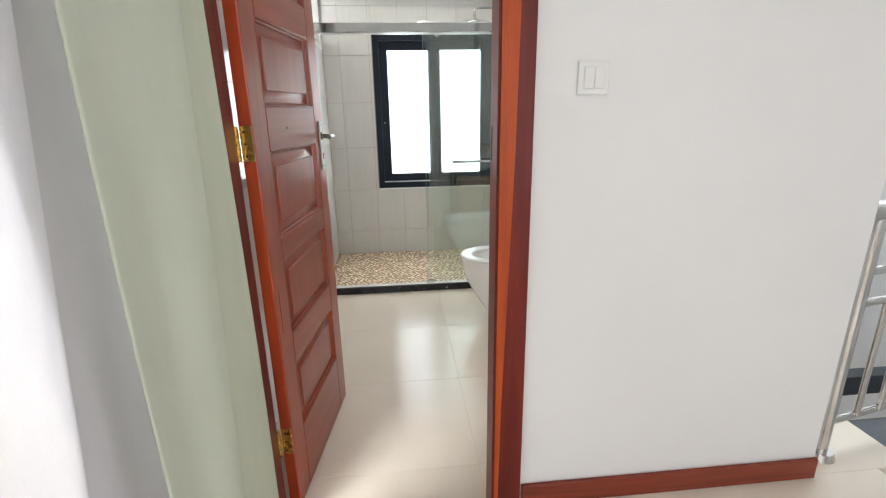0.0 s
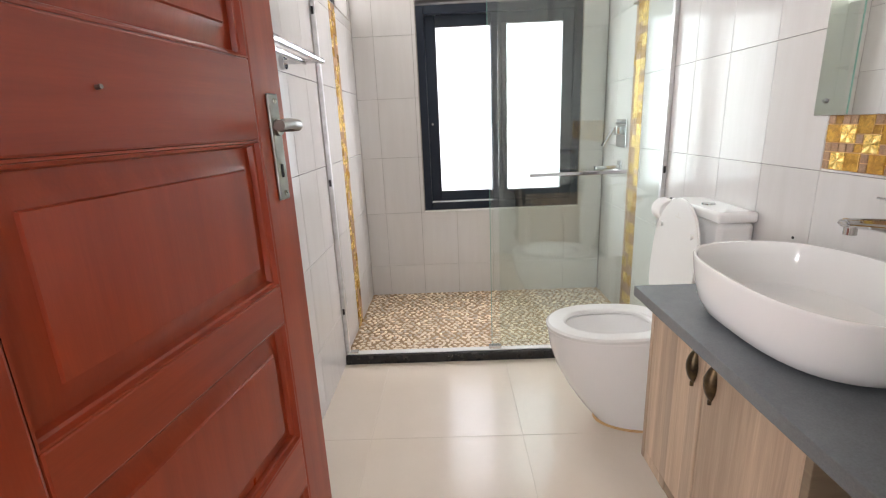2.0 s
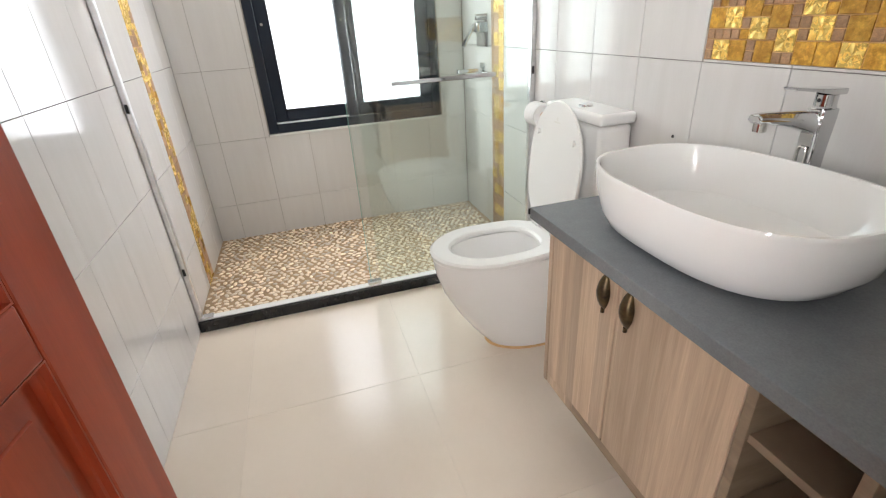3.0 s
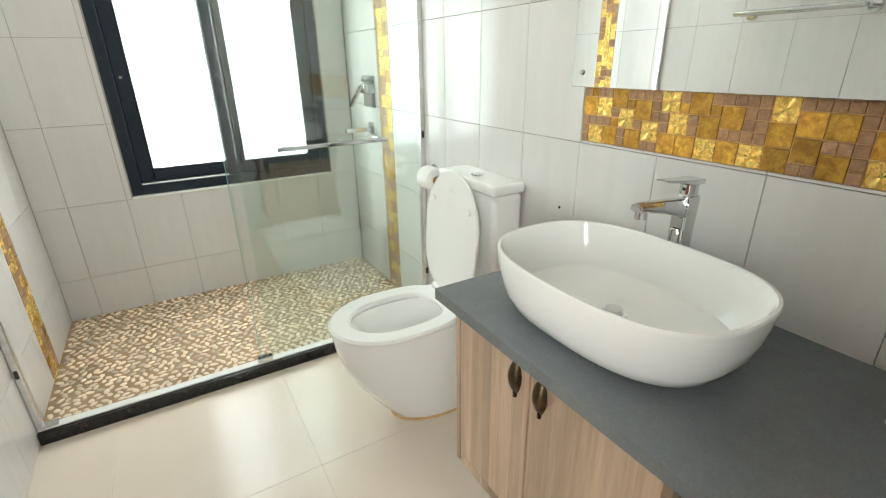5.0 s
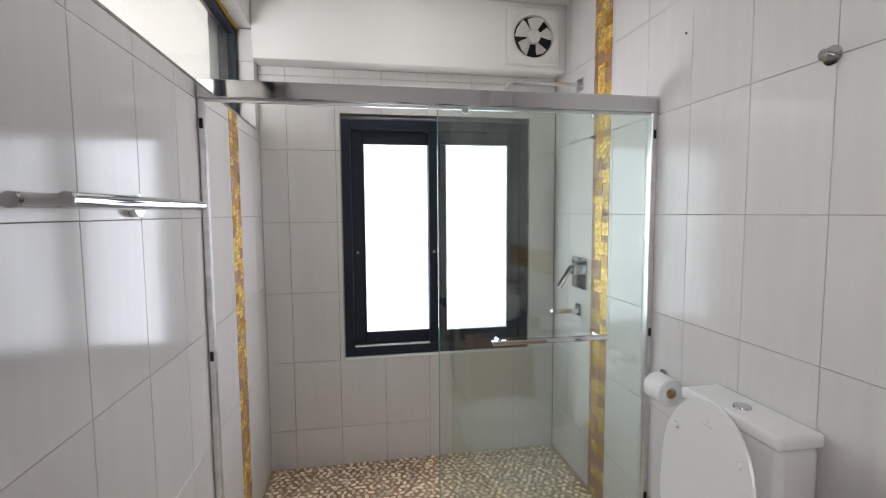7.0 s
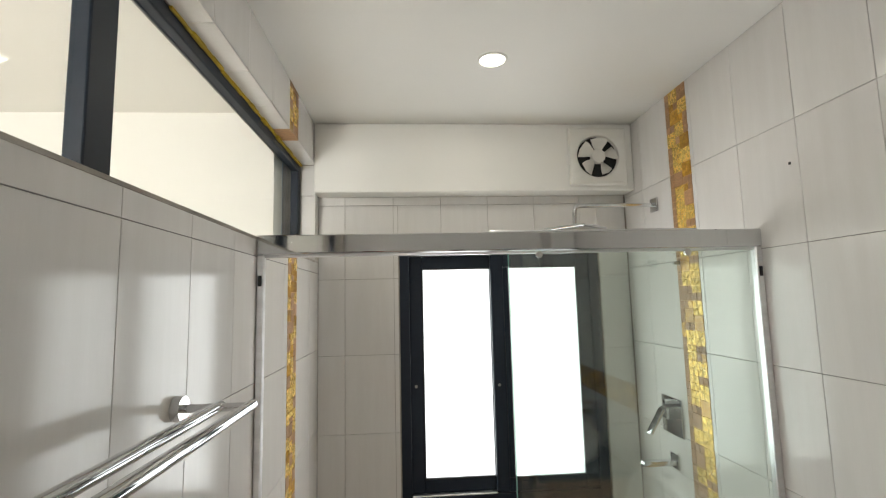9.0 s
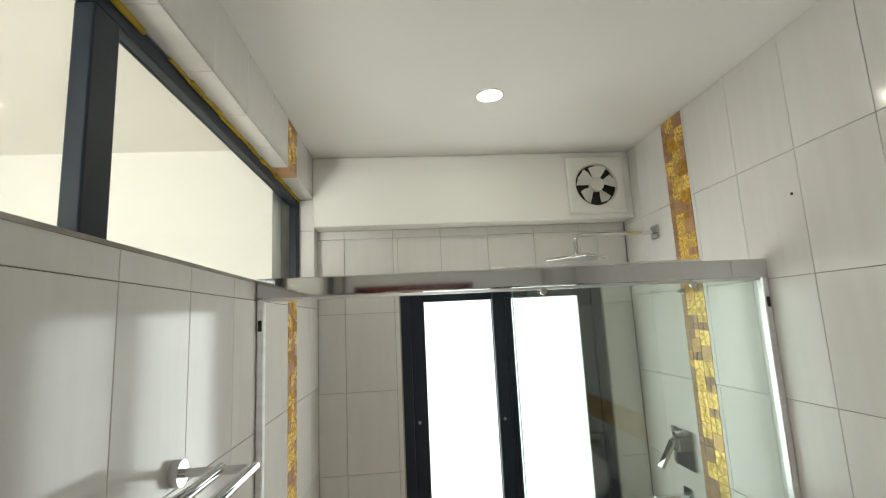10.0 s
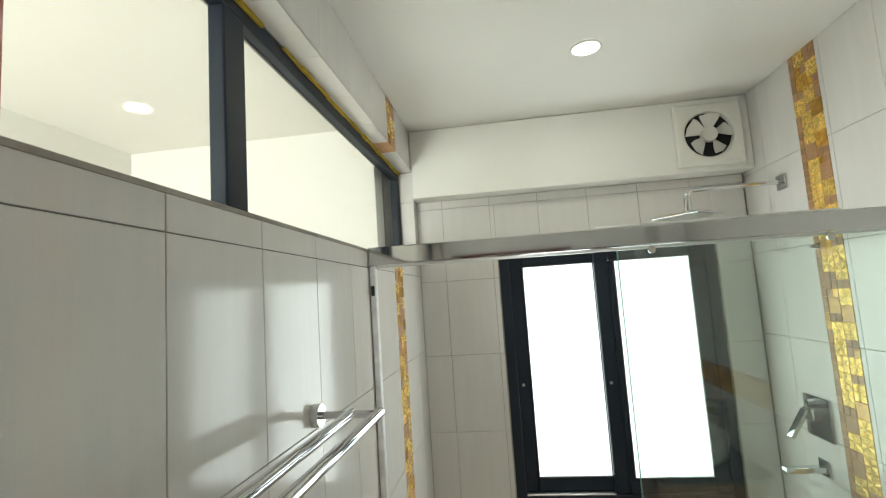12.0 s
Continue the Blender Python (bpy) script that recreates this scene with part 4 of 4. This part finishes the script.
# ---- ceiling lights ----
def downlight(name, x, y, label, power):
    lt = thing(name, (x, y, CEIL), label, "ceiling light")
    n = 32
    c = lambda r, z: [(x + r * math.cos(k * math.tau / n), y + r * math.sin(k * math.tau / n), z) for k in range(n)]
    part("trim_ring", rings_mesh([c(0.062, CEIL - 0.0005), c(0.062, CEIL - 0.004), c(0.055, CEIL - 0.007), c(0.050, CEIL - 0.004)]), M_PLASTIC, lt)
    part("diffuser", rings_mesh([c(0.0505, CEIL - 0.0045), c(0.001, CEIL - 0.005)]), M_LED, lt, "glowing diffuser")
    data = bpy.data.lights.new("downlight_beam", "AREA")
    data.shape, data.size, data.energy, data.color = "DISK", 0.09, power, (1.0, 0.95, 0.85)
    lamp = new("downlight_beam", data)
    lamp.matrix_world = look((x, y, CEIL - 0.012), (x, y, 0))


downlight("ceiling_light", 0.325, 3.72, "round white recessed LED light, lit", 5)

# ---- light switch in the hall ----
switch = thing("light_switch", (0.649, HALL_FACE, 1.50), "square white rocker light switch on the wall", "light switch")
part("plate", box(0.604, 0.694, HALL_FACE - 0.009, HALL_FACE - 0.0005, 1.449, 1.537, 0.004, 2), M_PLASTIC, switch)
for rx in (0.620, 0.6495):
    part("rocker", box(rx, rx + 0.0285, HALL_FACE - 0.013, HALL_FACE - 0.0092, 1.464, 1.522, 0.002), M_PLASTIC, switch)

# ---- stair railing ----
railing = thing("stair_railing", (1.74, 1.345, STEP), "polished stainless steel stair railing on the landing", "railing")
post = part("post", tube((1.74, 1.345, STEP), (1.74, 1.345, 1.036), 0.025, 20), M_STEEL, railing)
part("foot_flange", tube((1.74, 1.345, STEP + 0.0005), (1.74, 1.345, STEP + 0.03), 0.055, 20, 0.045), M_STEEL, post)
part("top_rail", tube((1.60, 1.309, 1.066), (3.6, 1.75, 1.066), 0.035, 18), M_STEEL, railing)
for z in (0.84, 0.715, 0.215):
    part("cross_bar", tube((1.63, 1.56, z), (1.74, 1.345, z), 0.016, 12), M_STEEL, railing)
    part("cross_bar", tube((1.74, 1.345, z), (3.6, 1.75, z), 0.016, 12), M_STEEL, railing)
for i in range(1, 14):
    q = i / 14
    part("baluster", tube((1.765 + 1.76 * q, 1.345 + 0.33 * q, 0.215), (1.765 + 1.76 * q, 1.345 + 0.33 * q, 0.715), 0.011, 10), M_STEEL, railing)
structure("stair_skirting", box(1.64, 3.99, 2.42, 2.52, -0.50, -0.36), M_STAIR, "dark granite stair string", "stair")

structure("stair_landing", box(1.64, 3.99, 1.98, 2.419, -0.80, -0.70, 0.005), M_STONE, "dark grey stone stair landing below the railing", "stair")

# ---- curtains ----
def drape(label, y0, y1, x0, x1, bow, mat, seed, ripple=0.006, lean=0.0, cols=40, rows_n=26):
    """One hanging width of cloth with a rolled hem at its far edge."""
    rg = random.Random(seed)
    p0, p1 = rg.uniform(0, 6), rg.uniform(0, 6)
    bm = bmesh.new()
    grid = []
    for i in range(cols + 5):
        q = min(i / (cols - 1), 1.0)
        col = []
        for j in range(rows_n):
            h = j / (rows_n - 1)
            x = x0 + (x1 - x0) * q + bow * math.sin(math.pi * q) + ripple * math.sin(q * 7 + p0 + 1.5 * h) + 0.003 * math.sin(h * 9 + p1 + q * 4)
            y = y0 + (y1 - y0) * q + lean * q * (2.50 * h - 1.2)
            if i >= cols:
                a = (i - cols + 1) / 5 * math.pi * 1.3
                x, y = x - 0.005 * (1 - math.cos(a)), y + 0.005 * math.sin(a)
            col.append(bm.verts.new((x, y, STEP + 0.012 + 2.50 * h)))
        grid.append(col)
    for i in range(cols + 4):
        for j in range(rows_n - 1):
            bm.faces.new((grid[i][j], grid[i + 1][j], grid[i + 1][j + 1], grid[i][j + 1]))
    ob = solid("curtain", bm, mat, label, "curtain", group="hall curtains", at=(x0, y0, STEP + 0.012))
    mod = ob.modifiers.new("thick", "SOLIDIFY")
    mod.thickness = 0.0025
    return ob


drape("white sheer curtain width hanging in the hall", -0.45, 0.452, -0.285, -0.262, -0.012, M_SHEER, 9, 0.003, 0.15)
drape("curtain fold behind the white width, its shade coloured pale lilac-grey", 0.43, 0.70, -0.312, -0.306, -0.012, M_SHEER_SHADE, 2)
drape("cream fabric curtain width with a stitched hem", 0.562, 0.795, -0.274, -0.240, 0.012, M_CURTAIN, 4, 0.008, 0.10)
drape("narrow cream curtain fold with a stitched hem", 0.775, 0.838, -0.272, -0.258, -0.004, M_CURTAIN, 5, 0.002, 0.10)
drape("cream fabric curtain width beside the door frame", 0.74, 1.098, -0.318, -0.290, -0.010, M_CURTAIN, 7, 0.007)
solid("curtain_rod", tube((-0.285, -0.55, 2.585), (-0.285, 1.24, 2.585), 0.012, 12), M_STEEL, "thin steel curtain rod above the curtains", "curtain rod")

# ---- tiles ----
def tile_mesh(name, w, h, t, mat, axis):
    """One bevelled tile centred on its back face; axis: the way it faces."""
    b = 0.0008
    f = lambda k, d: [(-w / 2 + k, d, -h / 2 + k), (w / 2 - k, d, -h / 2 + k), (w / 2 - k, d, h / 2 - k), (-w / 2 + k, d, h / 2 - k)]
    bm = rings_mesh([f(0, 0), f(0, -(t - b)), f(b, -t)], False, True)
    turn = {"-y": 0, "+x": 90, "-x": -90}.get(axis)
    if turn is None:
        bmesh.ops.rotate(bm, verts=bm.verts, cent=(0, 0, 0), matrix=Matrix.Rotation(radians(-90 if axis == "+z" else 90), 3, "X"))
    else:
        bmesh.ops.rotate(bm, verts=bm.verts, cent=(0, 0, 0), matrix=Matrix.Rotation(radians(turn), 3, "Z"))
    return finish(bm, mat, name, smooth=False)


CACHE = {}


def tile(u0, u1, v0, v1, where, axis, parent, mat, t=TILE_T, name="tile", gap=0.0009):
    w, h = u1 - u0 - 2 * gap, v1 - v0 - 2 * gap
    if w < 0.006 or h < 0.006:
        return
    key = (round(w, 4), round(h, 4), axis, mat.name, t)
    if key not in CACHE:
        CACHE[key] = tile_mesh(name, w, h, t, mat, axis)
    ob = new(name, CACHE[key])
    u, v = (u0 + u1) / 2, (v0 + v1) / 2
    at = {"-y": (u, where, v), "+x": (where, u, v), "-x": (where, u, v), "+z": (u, v, where), "-z": (u, v, where)}[axis]
    ob.location = Vector(at) - origin(parent)
    ob.parent = parent


def cuts(a, b, joints):
    e = [a] + [j for j in joints if a + 0.004 < j < b - 0.004] + [b]
    return list(zip(e, e[1:]))


def series(start, step, a, b):
    k0 = math.ceil((a - start) / step)
    return [start + step * k for k in range(k0, k0 + 40) if start + step * k < b]


def tile_wall(u, v, ju, jv, where, axis, parent, holes=(), mat=None, gap=0.0009):
    """Tiles over u x v, cut at the joints and round rectangular holes."""
    hu = [h[0] for h in holes] + [h[1] for h in holes]
    hv = [h[2] for h in holes] + [h[3] for h in holes]
    for u0, u1 in cuts(*u, ju):
        for v0, v1 in cuts(*v, jv):
            cells = [(u0, u1, v0, v1)]
            for h in holes:
                nxt = []
                for a, b, c, d in cells:
                    if b <= h[0] or a >= h[1] or d <= h[2] or c >= h[3]:
                        nxt.append((a, b, c, d))
                        continue
                    if a < h[0]:
                        nxt.append((a, h[0], c, d))
                    if b > h[1]:
                        nxt.append((h[1], b, c, d))
                    m0, m1 = max(a, h[0]), min(b, h[1])
                    if c < h[2]:
                        nxt.append((m0, m1, c, h[2]))
                    if d > h[3]:
                        nxt.append((m0, m1, h[3], d))
                cells = nxt
            for a, b, c, d in cells:
                tile(a, b, c, d, where, axis, parent, mat or M_TILE, gap=gap)


ROW_B = series(0.268, 0.409, 0.0, 2.4)
tile_wall((LEFT, RIGHT), (0.0, 2.36), series(-0.376, 0.266, LEFT, RIGHT), ROW_B, bw, "-y", wall_north, holes=[(WIN[0], WIN[1], WIN[2], WIN[3])])
ROW_R = series(0.318, 0.4045, 0.0, CEIL)
STRIP_R, STRIP_L = (3.883, 4.050), (3.908, 4.055)
BAND = (FRONT, 2.518, 1.135, 1.288)
tile_wall((FRONT, BACK), (0.0, CEIL), series(2.522, 0.2675, FRONT, 3.87) + series(4.050, 0.2675, 4.049, BACK), ROW_R, rw, "-x", wall_east,
          holes=[(STRIP_R[0], STRIP_R[1], 0, CEIL), BAND])
ROW_L = series(0.313, 0.4065, 0.0, SILL)
tile_wall((FRONT, BACK), (0.0, SILL), series(2.537, 0.2625, FRONT, 3.9) + [STRIP_L[0], STRIP_L[1], STRIP_L[1] + 0.2625], ROW_L, lw, "+x", wall_west,
          holes=[(STRIP_L[0], STRIP_L[1], 0, SILL)])
JS = series(2.62, 0.2625, WIN_Y0, 3.9) + [STRIP_L[0], STRIP_L[1]]
tile_wall((FRONT, BACK), (SOFFIT, CEIL), JS, [], lw, "+x", wall_west, holes=[(STRIP_L[0], STRIP_L[1], SOFFIT, CEIL)])
tile_wall((WIN_Y1, BACK), (SILL, SOFFIT), [], [2.36], lw, "+x", wall_west)
# underside and end of the recess
for y0, y1 in cuts(WIN_Y0, WIN_Y1, JS):
    if (y0, y1) != STRIP_L:
        ob = new("tile", finish(box(LEFT - 0.078, LEFT, y0 + 0.001, y1 - 0.001, SOFFIT, SOFFIT + 0.0079, 0.001), M_TILE, "tile", smooth=False))
        ob.parent = wall_west
for z0_, z1_ in ((SILL, 2.35), (2.35, SOFFIT - 0.001)):
    ob = new("tile", finish(box(LEFT - 0.078, LEFT - 0.0005, WIN_Y1, WIN_Y1 + 0.0079, z0_ + 0.001, z1_ - 0.001, 0.001), M_TILE, "tile", smooth=False))
    ob.parent = wall_west
ob = new("ledge", finish(box(LEFT - 0.078, LEFT + 0.002, WIN_Y0, WIN_Y1, SILL - 0.0055, SILL + 0.004, 0.001), M_GROUT, "ledge"))
ob.parent = wall_west
# floor tiles
tile_wall((LEFT, RIGHT), (HALL_FACE + 0.002, 3.495), [-0.268, 0.388, 1.044], [1.52, 2.176, 2.832, 3.488], -0.008, "+z", floor, mat=M_FLOOR, gap=0.0005)

# ---- mosaic ----
def mosaic(u, v, where, axis, owner, unit, seed, singles, share=0.60, mix=(0.56, 0.44, 0.0)):
    """Square chips of one and two units, scattered like the sheet's pattern."""
    rg = random.Random(seed)
    nu, nv = round((u[1] - u[0]) / unit), round((v[1] - v[0]) / unit)
    su, sv = (u[1] - u[0]) / nu, (v[1] - v[0]) / nv
    taken, chips = set(), []
    for i in range(nu):
        for j in range(nv):
            if (i, j) in taken:
                continue
            big = i + 1 < nu and j + 1 < nv and not ({(i + 1, j), (i, j + 1), (i + 1, j + 1)} & taken) and rg.random() < share
            size = 2 if big else 1
            for a in range(size):
                for b in range(size):
                    taken.add((i + a, j + b))
            mat = rg.choices((M_GOLD, M_AMBER, M_BROWN), mix if big else (0.0, 0.06, 0.94))[0]
            chips.append((i, j, size, mat))
    rest = {}
    for n, (i, j, size, mat) in enumerate(chips):
        a, b, c, d = u[0] + i * su, u[0] + (i + size) * su, v[0] + j * sv, v[0] + (j + size) * sv
        if n < singles:
            tile(a, b, c, d, where, axis, owner, mat, t=0.0034, name="mosaic_chip", gap=0.0014)
        else:
            rest.setdefault(mat.name, []).append((a + 0.0014, b - 0.0014, c + 0.0014, d - 0.0014, mat))
    for group in rest.values():
        verts, faces = [], []
        for a, b, c, d, mat in group:
            s = -0.0034 if axis == "-x" else 0.0034
            k = len(verts)
            for dep, q in ((0, 0), (s * 0.8, 0), (s, 0.0015)):
                verts += [(where + dep, a + q, c + q), (where + dep, b - q, c + q), (where + dep, b - q, d - q), (where + dep, a + q, d - q)]
            for r in (0, 4):
                for e in range(4):
                    faces.append((k + r + e, k + r + (e + 1) % 4, k + r + 4 + (e + 1) % 4, k + r + 4 + e))
            faces.append((k + 8, k + 9, k + 10, k + 11))
        me = bpy.data.meshes.new("mosaic_chips")
        o = origin(owner)
        me.from_pydata([tuple(Vector(p) - o) for p in verts], [], faces)
        bmx = bmesh.new()
        bmx.from_mesh(me)
        bmesh.ops.recalc_face_normals(bmx, faces=bmx.faces)
        bmx.to_mesh(me)
        bmx.free()
        me.materials.append(group[0][4])
        ob = new("mosaic_chips", me)
        ob.parent = owner
        tagged(ob, kind="stuff")


band = thing("mosaic_band", (RIGHT, 2.0, 1.135), "horizontal band of gold and brown mosaic above the basin", "mosaic", kind="structure")
part("mosaic_bed", box(rw - 0.0058, rw + 0.0005, BAND[0], BAND[1], BAND[2], BAND[3]), M_MOSGROUT, band)
mosaic((1.775, BAND[1]), (BAND[2], BAND[3]), rw - 0.0058, "-x", band, 0.0255, 3, 300, 0.52)
mosaic((BAND[0], 1.775), (BAND[2], BAND[3]), rw - 0.0058, "-x", band, 0.0255, 31, 0, 0.52)
strip = thing("mosaic_strip", (RIGHT, 3.95, 0.0), "vertical strip of gold mosaic in the shower wall", "mosaic", "vertical mosaic strips", "structure")
part("mosaic_bed", box(rw - 0.0058, rw + 0.0005, STRIP_R[0], STRIP_R[1], 0, CEIL), M_MOSGROUT, strip)
mosaic(STRIP_R, (0.9, CEIL - 0.002), rw - 0.0058, "-x", strip, 0.0328, 7, 300, 0.62, (0.6, 0.25, 0.15))
mosaic(STRIP_R, (0.0, 0.9), rw - 0.0058, "-x", strip, 0.0328, 8, 0, 0.62, (0.4, 0.3, 0.3))
strip = thing("mosaic_strip", (LEFT, 3.95, 0.0), "vertical strip of gold mosaic in the partition's tiles", "mosaic", "vertical mosaic strips", "structure")
part("mosaic_bed", box(lw - 0.0005, lw + 0.0058, STRIP_L[0], STRIP_L[1], 0, SILL - 0.006), M_MOSGROUT, strip)
mosaic(STRIP_L, (0.0, SILL), lw + 0.0058, "+x", strip, 0.0245, 9, 300, 0.85, (0.46, 0.16, 0.38))
part("mosaic_bed", box(lw - 0.0005, lw + 0.0058, STRIP_L[0], STRIP_L[1], SOFFIT + 0.008, CEIL), M_MOSGROUT, strip)
mosaic(STRIP_L, (SOFFIT, CEIL), lw + 0.0058, "+x", strip, 0.0245, 10, 60, 0.85, (0.3, 0.3, 0.4))
part("soffit_mosaic", box(LEFT - 0.078, LEFT, STRIP_L[0] + 0.001, STRIP_L[1] - 0.001, SOFFIT, SOFFIT + 0.0079, 0.001), M_BROWN, strip)

# ---- pebble floor ----
shower_floor = structure("shower_floor", box(LEFT, RIGHT, 3.553, BACK + 0.008, -0.003, 0.034), M_PEBGROUT, "shower floor bedded with pale river pebbles", "floor")
rg = random.Random(11)


def pebble_rings(a, b, h, wob, n=9):
    out = []
    for f, z in ((1.0, 0.0), (0.93, 0.5), (0.70, 0.85), (0.32, 1.0)):
        out.append([(a * f * math.cos(k * math.tau / n) * (1 + wob[k % len(wob)]), b * f * math.sin(k * math.tau / n) * (1 + wob[(k + 3) % len(wob)]), h * z) for k in range(n)])
    return out


shapes = []
for k in range(10):
    wob = [rg.uniform(-0.10, 0.10) for _ in range(7)]
    shapes.append(finish(rings_mesh(pebble_rings(rg.uniform(0.0145, 0.0225), rg.uniform(0.0088, 0.0124), 0.006, wob), False, True), M_PEBBLE, "pebble"))
verts, faces, single = [], [], 0
nx, ny = 45, 32
for i in range(nx):
    for j in range(ny):
        x = LEFT + 0.02 + (RIGHT - LEFT - 0.04) * (i + 0.5 * (j % 2)) / nx + rg.uniform(-0.007, 0.007)
        y = 3.568 + (BACK - 3.585) * j / (ny - 1) + rg.uniform(-0.006, 0.006)
        if x > RIGHT - 0.02:
            continue
        ang = rg.uniform(0, math.pi)
        if y < 3.71 and single < 300 and x < 0.85:
            ob = new("pebble", shapes[rg.randrange(10)])
            ob.location, ob.rotation_euler = (x, y, 0.032), (0, 0, ang)
            ob.parent = shower_floor
            single += 1
            continue
        wob = [rg.uniform(-0.10, 0.10) for _ in range(7)]
        c, s, k0 = math.cos(ang), math.sin(ang), len(verts)
        rr = pebble_rings(rg.uniform(0.0145, 0.0225), rg.uniform(0.0088, 0.0124), 0.006, wob)
        for ring in rr:
            verts += [(x + p[0] * c - p[1] * s, y + p[0] * s + p[1] * c, 0.032 + p[2]) for p in ring]
        for r in range(3):
            for k in range(9):
                faces.append((k0 + r * 9 + k, k0 + r * 9 + (k + 1) % 9, k0 + r * 9 + 9 + (k + 1) % 9, k0 + r * 9 + 9 + k))
        faces.append(tuple(range(k0 + 27, k0 + 36)))
me = bpy.data.meshes.new("pebbles")
me.from_pydata(verts, [], faces)
for p in me.polygons:
    p.use_smooth = True
me.materials.append(M_PEBBLE)
ob = new("pebbles", me)
ob.parent = shower_floor
tagged(ob, "bed of pale river pebbles", kind="stuff")
